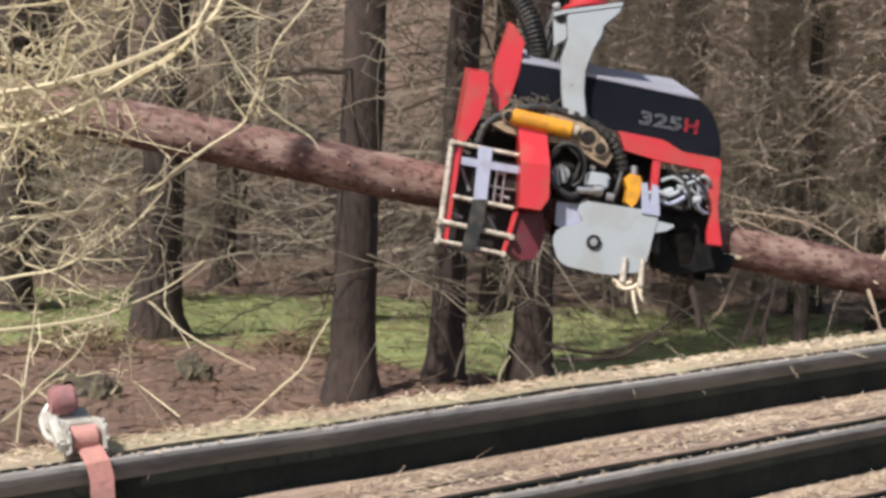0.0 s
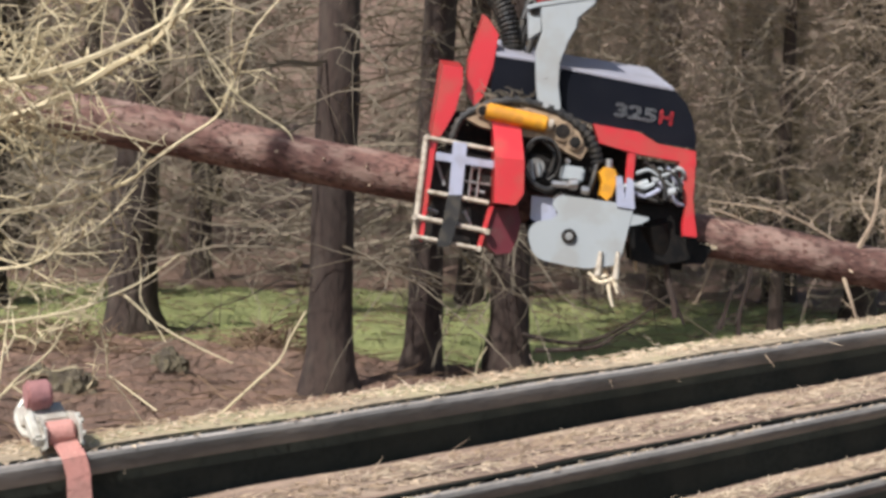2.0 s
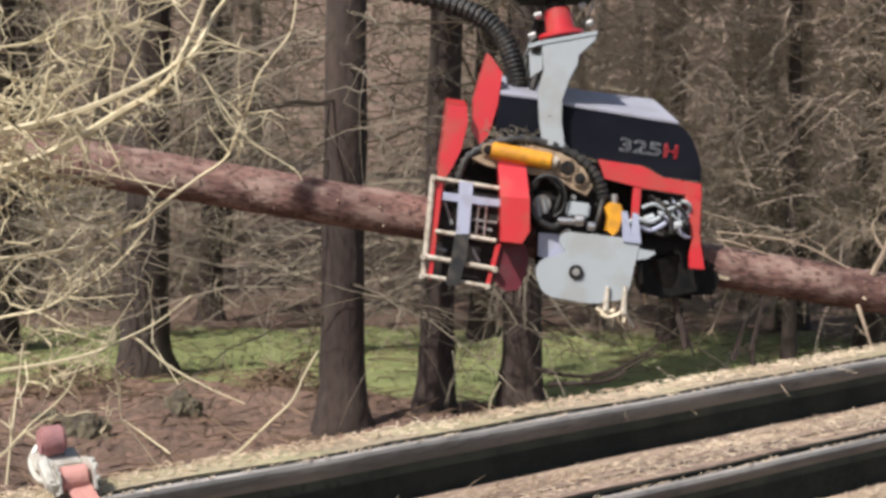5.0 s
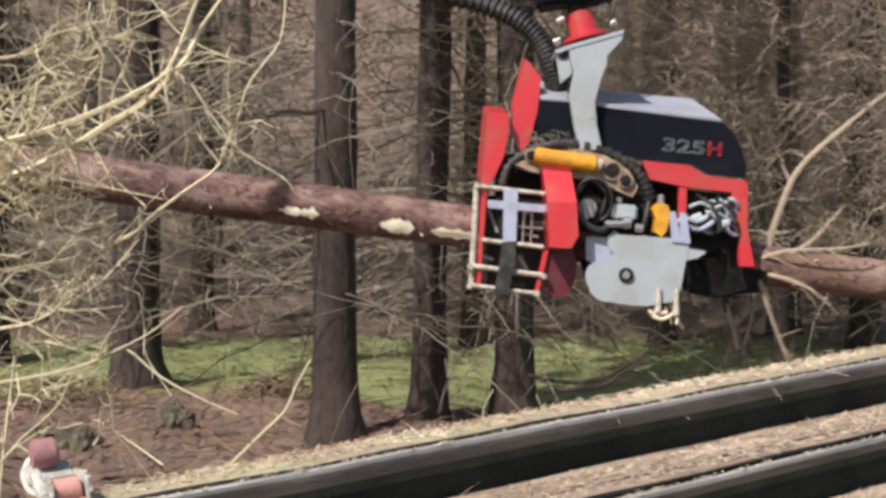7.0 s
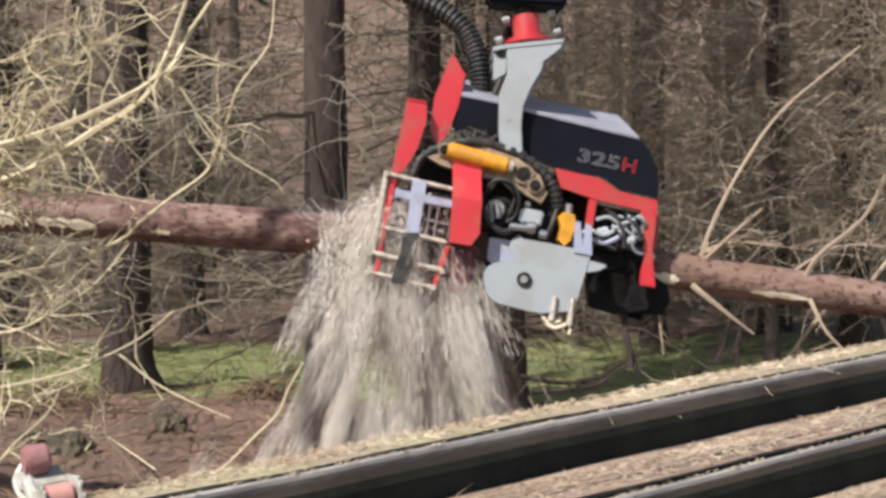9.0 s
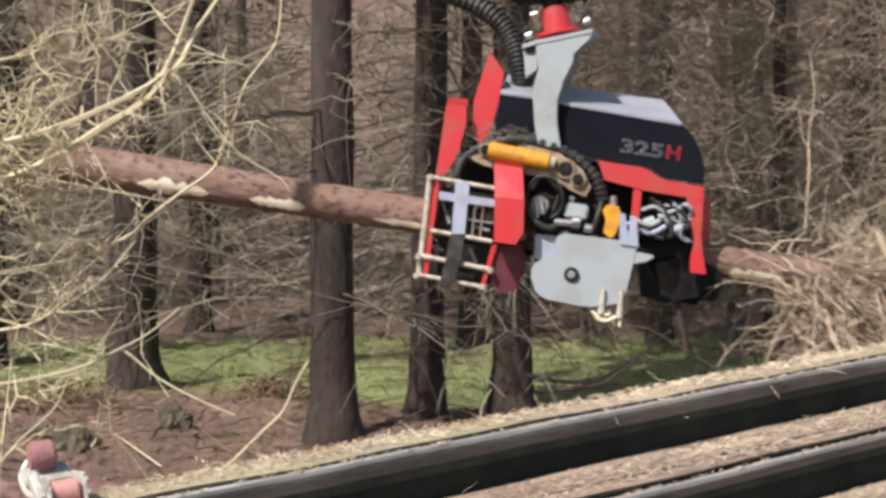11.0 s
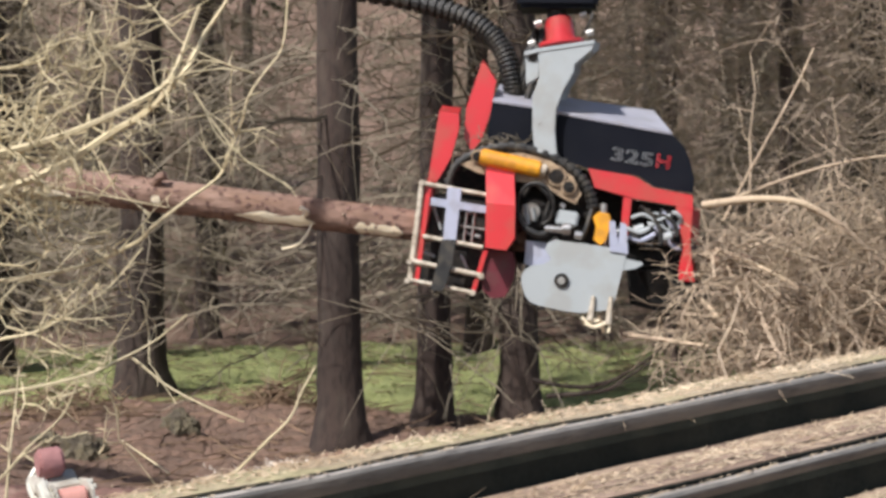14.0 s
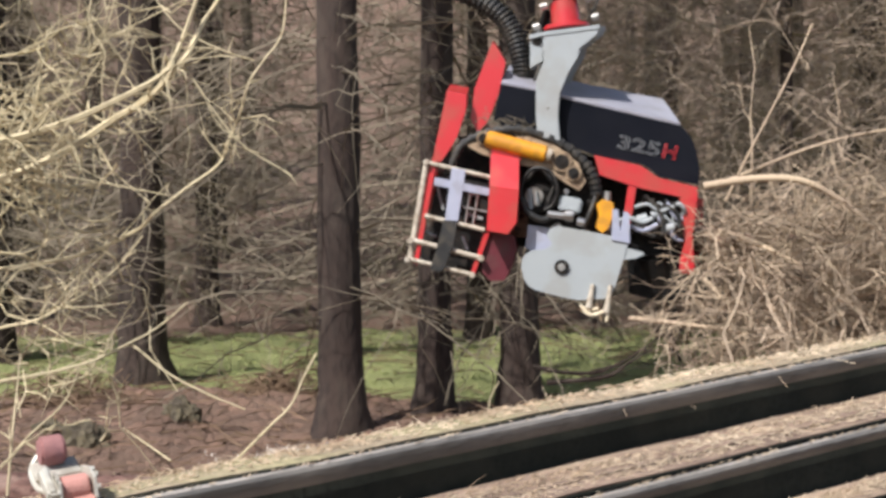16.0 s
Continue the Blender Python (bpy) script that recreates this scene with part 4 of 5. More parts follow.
for pts, r, m in (((1100, 380, 1120, 372, 1142, 378, 1160, 370), 0.012, GREY), ((1104, 392, 1124, 388, 1146, 392, 1170, 380), 0.012, LAVENDER), ((1128, 352, 1150, 346, 1172, 356, 1196, 346), 0.009, GREY), ((1150, 338, 1166, 350, 1178, 372, 1180, 398), 0.011, RUBBER), ((1118, 398, 1136, 386, 1150, 396, 1166, 402), 0.010, RUBBER), ((1176, 344, 1194, 352, 1206, 366, 1208, 384), 0.010, RUBBER)):
    part("hose", pipe([sp(pts[k], pts[k + 1], -0.275) for k in (0, 2, 4, 6)], r, 8, 6), m, head, "", 0, True)
part("valve_body", block(*sp(1150, 385, -0.15), 0.17, 0.12, 0.10, pose(0, 0, 0, 0, 8, 0)), GLOOM, head, "", 0.012)

# lower black rollers and knives round the stem
part("feed_roller", rod(sp(1160, 430, -0.10), sp(1172, 500, -0.06), 0.10, 0.085, 22), SHADE_BLACK, head, "black ribbed feed roller", 0.02, True)
part("feed_roller", rod(sp(965, 430, -0.06), sp(975, 490, -0.04), 0.09, 0.08, 22), GLOOM, head, "black ribbed feed roller", 0.02, True)
part("knife", prism(pl(1112, 392, 1150, 398, 1212, 402, 1226, 440, 1241, 468, 1226, 502, 1170, 515, 1125, 505), -0.15, -0.10), SHADE_BLACK, head, "black curved delimbing knife", 0.008)
part("knife", prism(pl(1120, 395, 1215, 400, 1225, 480, 1215, 520, 1130, 505), 0.12, 0.15), SHADE_BLACK, head, "black curved delimbing knife", 0.008)
# added black sheet, stands for the head's shadow on the stem
part("knife_tip", prism(pl(1205, 440, 1240, 446, 1258, 456, 1266, 484, 1252, 510, 1200, 510), -0.10, -0.06), SHADE_BLACK, head, "black sheet for the shade on the stem beside the knife", 0.008)
part("hanging_root", pipe([sp(1185, 500, -0.1), sp(1190, 540, -0.1), sp(1200, 575, -0.11), sp(1204, 606, -0.12)], 0.016), BARK_TREE, head, "dark strip of bark hanging down")
part("hanging_root", pipe([sp(1198, 560, -0.11), sp(1210, 590, -0.1), sp(1220, 618, -0.1)], 0.007), BARK_TREE, head)

# grey cover plate
cover = part("cover_plate", prism(pl(1000, 394, 1060, 401, 1117, 408, 1124, 413, 1104, 500, 1098, 515, 1045, 522, 1018, 520, 967, 510, 954, 504, 946, 494, 939, 472, 939, 458, 945, 447, 956, 440, 978, 437, 988, 431, 990, 425, 983, 417, 980, 409, 984, 400, 991, 396), -0.335, -0.317), GREY, head, "pale grey steel cover plate with one bolt", 0.004)
part("back_plate", prism(pl(944, 396, 975, 398, 992, 404, 994, 436, 960, 446, 942, 436), -0.285, -0.27), LAVENDER, cover, "blue-grey plate behind the cover", 0.003)
part("lug", prism(pl(1119, 424, 1150, 430, 1152, 434, 1138, 442, 1116, 446), -0.33, -0.315), GREY, cover, "", 0.003)
part("bolt", rod(sp(1010, 466, -0.347), sp(1010, 466, -0.330), 0.036, k=24), GLOOM, cover, "dark steel bolt", 0.004, True)
part("bolt_socket", rod(sp(1010, 466, -0.353), sp(1010, 466, -0.345), 0.020, k=6), STEEL, cover, "", 0.002)
for x0, y0, x1, y1 in ((1062, 534, 1067, 492), (1094, 540, 1098, 492)):
    part("claw", rod(sp(x0, y0, -0.347), sp(x1, y1, -0.347), 0.017, 0.010), WORN, cover, "worn pale claw", 0, True)
for pts, r in (((1046, 530, 1060, 538, 1078, 534), 0.008), ((1052, 540, 1070, 546, 1090, 538), 0.009), ((1076, 526, 1082, 540, 1086, 556), 0.006), ((1090, 536, 1096, 546, 1094, 556), 0.007), ((1060, 530, 1056, 542, 1048, 538), 0.006)):
    part("wood_shred", pipe([sp(pts[k], pts[k + 1], -0.342) for k in (0, 2, 4)], r, 6), WOOD if r > 0.0065 else TAN, cover, "shred of torn wood caught on the claws")
part("cover_stay", prism(pl(1020, 405, 1090, 412, 1086, 430, 1022, 424), -0.318, -0.18), GLOOM, cover)
litter = Bunch(3)
for _ in range(60):
    p = np.array(sp(905 + rng.normal() * 18, 222 + rng.normal() * 5, -0.2))
    litter.tube(twig_line(rng, p, rng.normal(size=3), rng.uniform(0.04, 0.13), 0.3, 4, 0.3), 0.003, 0.0015)
tagged(litter.link("twig_tangle", TWIG_FAR, head, "grey twigs caught on the head"), kind="stuff")

# hanger, rotator and link
HANG = Vector(sp(985, 440, -0.20))
hanger = new("hanger")
hanger.parent = head


def hang(bm):
    bmesh.ops.transform(bm, matrix=Matrix.Translation(-HANG), verts=bm.verts)
    return bm


part("hanger_plate", hang(prism(pl(956, 58, 1056, 42, 1053, 56, 1023, 82, 1021, 97, 1005, 126, 992, 162, 990, 200, 995, 246, 955, 240, 950, 200, 948, 141, 960, 105), -0.27, -0.23)), GREY, hanger, "pale grey curved hanger plate", 0.005)
part("hanger_plate", hang(prism(pl(956, 58, 1056, 42, 1053, 56, 1023, 82, 1021, 97, 1005, 126, 992, 162, 980, 190, 955, 190, 948, 141, 960, 105), 0.08, 0.11)), GREY, hanger, "", 0.004)
part("hanger_top", hang(prism(pl(932, 60, 956, 54, 1057, 38, 1056, 46, 956, 62, 934, 68), -0.275, 0.11)), GREY, hanger, "", 0.003)
part("lug", hang(prism(pl(934, 64, 957, 60, 958, 106, 936, 120), -0.25, -0.20)), GREY, hanger, "", 0.004)
part("lug_eye", hang(rod(sp(947, 70, -0.262), sp(947, 70, -0.19), 0.022)), GLOOM, hanger, "", 0.003, True)
part("rotator", hang(rod(sp(991, 44, -0.08), sp(984, 0, -0.08), 0.075, 0.068, 28)), RED, hanger, "red rotator", 0.008, True)
part("flange", hang(rod(sp(992, 50, -0.08), sp(991, 42, -0.08), 0.115, k=28)), RED, hanger, "", 0.004, True)
part("collar", hang(rod(sp(984, 2, -0.08), sp(982, -14, -0.08), 0.052, k=24)), GLOOM, hanger, "", 0.006, True)
part("crosshead", hang(merge(block(*sp(982, -28, -0.08), 0.40, 0.20, 0.09), rod(sp(925, -36, -0.08), sp(1055, -36, -0.08), 0.06))), BLACK, hanger, "black link crosshead", 0.02, True)
part("link", hang(prism(pl(955, -30, 1010, -30, 1000, -150, 965, -150), -0.14, -0.02)), BLACK, hanger, "", 0.012)
for x, y in ((951, 12), (1030, -4), (1042, 28), (940, 48)):
    part("fitting", hang(rod(sp(x - 6, y, -0.12), sp(x + 6, y - 4, -0.12), 0.018)), STEEL, hanger, "", 0.003, True)
part("thin_hose", hang(pipe([sp(1030, 30, -0.15), sp(1042, 10, -0.17), sp(1048, -10, -0.15)], 0.006)), RUBBER, hanger)

# main hose bundle
HOSE_FOOT = Vector(sp(905, 135, 0.0))
hose = new("hose_bundle")
hose.parent = head
hl = [np.array(p) - np.array(HOSE_FOOT) for p in spline([sp(908, 150, 0.0), sp(903, 105, 0.0), sp(885, 58, 0.02), sp(850, 20, 0.04), sp(790, -8, 0.08), sp(700, -30, 0.12), sp(560, -50, 0.2)], 12)]
b = Bunch(14)
b.tube(hl, 0.042, 0.042)
sleeve = b.link("sleeve", RUBBER, hose, "black spiral-wrapped hydraulic hose bundle", True)
b = Bunch(14)
for i in range(0, len(hl) - 2, 2):
    d = (hl[i + 2] - hl[i]) * 0.5
    b.tube([hl[i] + d * 0.1, hl[i] + d * 0.6, hl[i] + d * 1.1], 0.054, 0.054)
tagged(b.link("wrap", RUBBER, sleeve), kind="stuff")
b = Bunch(8)
for k in range(4):
    b.tube([p + np.array((0.035 * math.cos(k * 1.6), 0.05 * math.sin(k * 1.6), 0)) for p in [np.array(sp(906 + 8 * k, 150, 0)) - np.array(HOSE_FOOT), np.array(sp(915 + 9 * k, 110, 0)) - np.array(HOSE_FOOT), np.array(sp(930 + 6 * k, 70, 0)) - np.array(HOSE_FOOT), np.array(sp(945 + 6 * k, 20, 0)) - np.array(HOSE_FOOT)]], 0.018, 0.018)
b.link("loose_hose", RUBBER, hose, "", True)
HOSE_SWING = ((0, 0), (3.5, 0), (6.3, 2), (6.6, 6), (7.0, 4), (7.8, 6), (8.2, 3), (9.0, 3), (11.5, 4), (12.5, 3), (14.5, 0), (16.0, -1))


# ---- the stem that is fed through the head ----
SAW_X = -0.605
PIVOT = Vector((-0.05, 0.0, -0.235))
L1, L2 = 4.9, 4.0


def stem_piece(name, x0, x1, r0, r1, material, seed, scars, label, cut=(True, True)):
    """A length of stem along x with uneven bark, sawn ends and pale scars on the near side."""
    rng = np.random.default_rng(seed)
    thing = new(name)
    k, n = 28, 90
    v, f = [], []

    def radius(x, q):
        t = (x - x0) / (x1 - x0)
        r = r0 + (r1 - r0) * t
        return r * (1 + 0.05 * noise.noise((x * 3, 2 * math.cos(q), 2 * math.sin(q) + seed)) + 0.035 * noise.noise((x * 14, 4 * math.cos(q), 4 * math.sin(q) + seed)))

    for j in range(n):
        x = x0 + (x1 - x0) * j / (n - 1)
        for i in range(k):
            q = 2 * math.pi * i / k
            r = radius(x, q)
            v.append((x, r * math.cos(q), r * math.sin(q)))
    for j in range(n - 1):
        for i in range(k):
            f.append((j * k + i, (j + 1) * k + i, (j + 1) * k + (i + 1) % k, j * k + (i + 1) % k))
    link_mesh("bark", v, f, material, thing, smooth=True)
    for x, on, d in ((x0, cut[0], -0.002), (x1, cut[1], 0.002)):
        if on:
            ring = [(x + d, radius(x, q) * 0.985 * math.cos(q), radius(x, q) * 0.985 * math.sin(q)) for q in np.linspace(0, 2 * math.pi, 24, endpoint=False)]
            link_mesh("sawn_face", ring, [tuple(range(24))], WOOD, thing, "pale freshly sawn end")
    for sx, ang, ln, wd in scars:
        q0 = radians(ang)
        v, f = [], []
        nx, nq = 12, 5
        for j in range(nx):
            a = j / (nx - 1)
            half = wd / 2 * math.sqrt(max(0.02, 1 - (2 * a - 1) ** 2)) * (1 + 0.3 * rng.normal())
            for i in range(nq):
                x = sx + ln * (a - 0.5)
                q = q0 + (2 * i / (nq - 1) - 1) * half / r0
                r = radius(x, q) + 0.006
                v.append((x, r * math.cos(q), r * math.sin(q)))
        for j in range(nx - 1):
            for i in range(nq - 1):
                f.append((j * nq + i, (j + 1) * nq + i, (j + 1) * nq + i + 1, j * nq + i + 1))
        link_mesh("bark_scar", v, f, WOOD, thing, "pale scar where bark was torn off", True)
    stubs = Bunch(6)
    for _ in range(int((x1 - x0) * 4)):
        x, q = rng.uniform(x0 + 0.1, x1 - 0.1), rng.uniform(0, 6.28)
        r = radius(x, q)
        d = np.array((rng.uniform(-0.2, 0.6), math.cos(q), math.sin(q)))
        p = np.array((x, r * 0.96 * math.cos(q), r * 0.96 * math.sin(q)))
        stubs.tube([p, p + d * rng.uniform(0.010, 0.026)], 0.0075, 0.0055)
    v, f = [], []
    for _ in range(int((x1 - x0) * 220)):
        x, q = rng.uniform(x0 + 0.02, x1 - 0.02), rng.uniform(0, 6.28)
        r = radius(x, q)
        out = np.array((0, math.cos(q), math.sin(q)))
        side = np.array((0, -math.sin(q), math.cos(q)))
        c, ln, wd = np.array((x, 0, 0)) + out * (r + 0.001), rng.uniform(0.008, 0.03), rng.uniform(0.005, 0.014)
        i = len(v)
        v += [tuple(c - side * wd), tuple(c + side * wd), tuple(c + side * wd * 0.6 + np.array((ln, 0, 0)) + out * rng.uniform(0.001, 0.008)), tuple(c - side * wd * 0.7 + np.array((ln, 0, 0)) + out * rng.uniform(0.001, 0.006))]
        f.append((i, i + 1, i + 2, i + 3))
    tagged(link_mesh("bark_flake", v, f, BARK_FLAKE, thing, "loose curled flakes of bark"), kind="stuff")
    tagged(stubs.link("trimmed_stub", TWIG_CUT, thing, "short pale stubs of trimmed branches"), kind="stuff")
    return tagged(thing, label, "log" if name == "log" else "tree top")


log_butt = stem_piece("log", -L1, 0, 0.118, 0.104, BARK_LOG, 3,
                      ((-2.48, 200, 0.20, 0.05), (-1.99, 205, 0.17, 0.075), (-1.67, 205, 0.30, 0.05), (-1.2, 210, 0.1, 0.03)),
                      "long red-brown spruce log with pale scars in its bark")
log_second = stem_piece("log", -L2, 0, 0.104, 0.078, BARK_PALE, 5,
                        ((-0.87, 216, 0.42, 0.07), (-0.33, 216, 0.25, 0.10), (-1.5, 195, 0.05, 0.06), (-3.3, 208, 0.38, 0.08), (-2.75, 208, 0.28, 0.06), (-2.1, 212, 0.3, 0.035)),
                        "thinner brown spruce log with torn white bark patches")
tree_top = stem_piece("tree_top", 0, 5.2, 0.078, 0.012, BARK_PALE, 7, (), "felled spruce top with a dense mass of pale brown branches")

part("peeled_strip", pipe([(-0.68, -0.06, -0.055), (-0.69, -0.10, -0.11), (-0.73, -0.11, -0.17), (-0.81, -0.10, -0.20)], 0.007, 6), WOOD, log_second, "pale strip of torn wood hanging down")
part("peeled_strip", pipe([(-0.72, -0.075, -0.02), (-0.70, -0.11, 0.0), (-0.74, -0.12, 0.02)], 0.012, 6), WOOD, log_second)
part("knot", pipe([(-1.52, -0.06, 0.05), (-1.50, -0.09, 0.085), (-1.46, -0.10, 0.11)], 0.022, 8), BARK_PALE, log_second, "rough knot with torn bark")


def brush():
    """The mass of bent, leafless branches on the tree top."""
    rng = np.random.default_rng(21)
    for batch in range(3):
        b = Bunch(3)
        for _ in range(64):
            x = rng.uniform(1.2, 3.3)
            q = rng.uniform(0, 6.28)
            start = np.array((x, 0.06 * math.cos(q), 0.06 * math.sin(q)))
            way = (rng.uniform(-0.15, 0.9), math.cos(q) * 0.75, math.sin(q) * (0.62 if q > 3.14 else 0.42) - 0.30)
            L = rng.uniform(0.5, 1.25)
            line = twig_line(rng, start, way, L, rng.uniform(-0.3, 0.6), 9, 0.35)
            b.tube(line, rng.uniform(0.005, 0.010), 0.0028)
            spray(b, rng, line, 0.0065, 14, 0.55, 0.5, 0.8, 2, 0.55)
        tagged(b.link("branch_mass", TWIG_CUT, tree_top, "tangle of thin pale brown leafless branches"), kind="stuff")
    arch = Bunch(8)
    for r, pts in ((0.010, ((1.40, 0.1, 0.30), (1.82, 0.15, 0.51), (2.15, 0.15, 0.62), (2.5, 0.12, 0.68))),
                   (0.012, ((0.95, -0.2, -0.42), (1.24, -0.3, -0.42), (1.5, -0.32, -0.44), (1.75, -0.3, -0.55))),
                   (0.014, ((1.35, -0.2, 0.05), (1.55, -0.33, -0.02), (1.73, -0.36, -0.10), (1.96, -0.36, -0.25), (2.2, -0.34, -0.38))),
                   (0.007, ((1.40, 0.05, 0.2), (1.5, 0.05, 0.46), (1.67, 0.05, 0.88), (1.75, 0.05, 1.12))),
                   (0.012, ((1.3, -0.15, -0.2), (1.6, -0.3, -0.42), (1.95, -0.33, -0.3), (2.3, -0.3, -0.12)))):
        arch.tube(spline(pts, 8), r, r * 0.5)
    arch.link("bent_limb", TWIG_CUT, tree_top, "thick pale arched limbs", True)


def arched_limb():
    """The thick bowed limb that whips down onto the head as the top is pulled in."""
    rng = np.random.default_rng(33)
    b = Bunch(8)
    line = spline(((0, 0, 0), (0.22, -0.07, 0.05), (0.42, -0.09, 0.06), (0.57, -0.09, 0.01), (0.73, -0.08, -0.09), (1.0, -0.05, -0.31), (1.35, -0.05, -0.65)), 8)
    b.tube(line, 0.020, 0.010)
    spray(b, rng, line, 0.006, 16, 0.32, 0.3, 0.8, 2, 0.6)
    return b.link("arched_limb", TWIG_CUT, tree_top, "thick pale arched limb", True)


brush()
whip = arched_limb()


def limb(points, r, side, seed, length):
    rng = np.random.default_rng(seed)
    ob = Bunch(5)
    line = spline(points, 6)
    ob.tube(line, r, r * 0.35)
    t = ob.link("severed_branch", TWIG_CUT)
    fine = Bunch(4)
    spray(fine, rng, line, r * 0.55, side, length, 0.2, 0.8, 1, 0.5)
    tagged(fine.link("side_twig", TWIG_CUT, t, "thin side twigs"), kind="stuff")
    return tagged(t, "bare pale branch on the stem ahead of the delimbing knives", "branch", "branches of the stem")


# stem coordinate of the foot, branch line from that foot, thickness
OFFSHOOTS = [
    # on the second log, ahead of the head after the first feed
    ("second", 1.50, limb(((0, 0, 0), (0.012, -0.05, 0.20), (0.11, -0.08, 0.51), (0.29, -0.08, 0.86), (0.65, -0.05, 1.25)), 0.012, 5, 51, 0.2)),
    ("second", 1.50, limb(((0, 0, 0.05), (0.12, -0.12, 0.22), (0.24, -0.15, 0.36)), 0.017, 1, 52, 0.1)),
    ("second", 1.46, limb(((0, -0.08, -0.06), (0.15, -0.2, -0.17), (0.30, -0.22, -0.26)), 0.015, 2, 53, 0.15)),
    ("second", 1.30, limb(((0, 0, -0.08), (0.02, -0.08, -0.25), (0.06, -0.1, -0.42)), 0.009, 4, 54, 0.2)),
    ("second", 2.02, limb(((0, -0.05, 0.05), (0.05, -0.1, 0.18), (0.22, -0.15, 0.38), (0.3, -0.15, 0.6)), 0.016, 4, 55, 0.3)),
    ("second", 1.95, limb(((0, 0.05, 0.05), (0.3, 0.2, 0.25), (0.7, 0.3, 0.3)), 0.009, 22, 56, 0.4)),
    ("second", 1.45, limb(((0, 0.08, 0.05), (0.25, 0.25, 0.2), (0.7, 0.3, 0.22)), 0.009, 22, 57, 0.4)),
    ("second", 2.05, limb(((0, -0.08, -0.05), (0.08, -0.15, -0.2), (0.2, -0.18, -0.3)), 0.012, 6, 58, 0.2)),
    ("second", 2.35, limb(((0, 0.0, 0.05), (0.2, 0.05, 0.3), (0.6, 0.1, 0.5)), 0.012, 20, 59, 0.4)),
    # on the first log close before the first cut
    ("butt", -0.93, limb(((0, -0.03, 0.09), (-0.25, -0.08, 0.13), (-0.5, -0.1, 0.12), (-0.62, -0.08, 0.15)), 0.008, 14, 60, 0.22)),
    ("butt", -0.53, limb(((0, -0.03, 0.09), (-0.35, -0.1, 0.18), (-0.85, -0.1, 0.16)), 0.008, 16, 61, 0.25)),
    ("butt", -0.43, limb(((0, -0.06, 0.08), (0.03, -0.1, 0.25), (0.02, -0.1, 0.5)), 0.015, 3, 62, 0.2)),
    ("butt", -0.48, limb(((0, -0.06, -0.08), (0.05, -0.1, -0.2), (0.12, -0.1, -0.34)), 0.012, 4, 63, 0.2)),
    ("butt", -0.12, limb(((0, 0, 0.05), (0.02, -0.05, 0.25), (0.09, -0.08, 0.50), (0.30, -0.08, 0.75), (0.55, -0.05, 1.0)), 0.019, 6, 65, 0.3)),
    ("butt", -0.20, limb(((0, -0.06, 0.06), (-0.10, -0.10, 0.12), (-0.16, -0.12, 0.25)), 0.011, 6, 66, 0.2)),
    ("butt", -0.18, limb(((0, -0.08, 0.02), (0.12, -0.15, 0.08), (0.35, -0.18, 0.12), (0.5, -0.18, 0.16)), 0.011, 9, 67, 0.25)),
    ("butt", -0.17, limb(((0, -0.08, -0.05), (0.06, -0.14, -0.22), (0.16, -0.16, -0.42), (0.24, -0.16, -0.55)), 0.012, 3, 68, 0.15)),
    ("butt", -0.15, limb(((0, -0.08, -0.04), (0.20, -0.14, -0.08), (0.33, -0.16, -0.16)), 0.012, 5, 69, 0.25)),
    ("butt", -0.02, limb(((0, -0.06, 0.07), (0.10, -0.1, 0.16), (0.22, -0.12, 0.34)), 0.010, 6, 70, 0.25)),
    # long limbs at the foot of the tree top, swept back over the knives
    ("second", 4.05, limb(((-0.24, -0.30, -0.48), (-0.02, -0.30, -0.28), (0.17, -0.30, -0.11), (0.77, -0.28, 0.25)), 0.013, 6, 71, 0.3)),
    ("second", 4.10, limb(((0.06, -0.28, 0.26), (0.18, -0.30, 0.06), (0.32, -0.30, -0.11), (0.72, -0.28, -0.43)), 0.017, 5, 72, 0.3)),
    ("second", 4.20, limb(((-0.05, -0.2, -0.1), (0.25, -0.26, -0.12), (0.55, -0.26, -0.28), (0.8, -0.24, -0.5)), 0.013, 7, 73, 0.3)),
    ("butt", -1.13, limb(((0, 0.0, -0.09), (-0.04, -0.02, -0.28), (-0.06, 0, -0.36)), 0.007, 4, 64, 0.15)),
]


def streak(seed, wide=0.056, long=0.15, flake=0.0030):
    """A loose streak of fine sawdust slivers, long in x, the way it flies."""
    rng = np.random.default_rng(seed)
    v, f = [], []
    for _ in range(1150):
        r, q = wide * rng.uniform() ** 0.7, rng.uniform(0, 6.28)
        c = np.array((np.clip(rng.normal() * long, -2.3 * long, 2.3 * long), r * math.cos(q), r * math.sin(q)))
        s = rng.uniform(0.0012, flake)
        d = np.array((s * rng.uniform(1.0, 6.0), rng.normal() * s * 0.5, rng.normal() * s * 0.5))
        e = rng.normal(size=3) * s
        i = len(v)
        v += [tuple(c - d), tuple(c + d), tuple(c + e), tuple(c - e * 0.8 + d * 0.3)]
        f += [(i, i + 1, i + 2), (i, i + 3, i + 1)]
    me = bpy.data.meshes.new("sawdust")
    me.from_pydata(v, [], f)
    me.materials.append(CHIP)
    return me


STREAKS = [streak(900 + i) for i in range(6)]
PUFFS = [streak(920 + i, 0.070, 0.12, 0.0026) for i in range(4)]


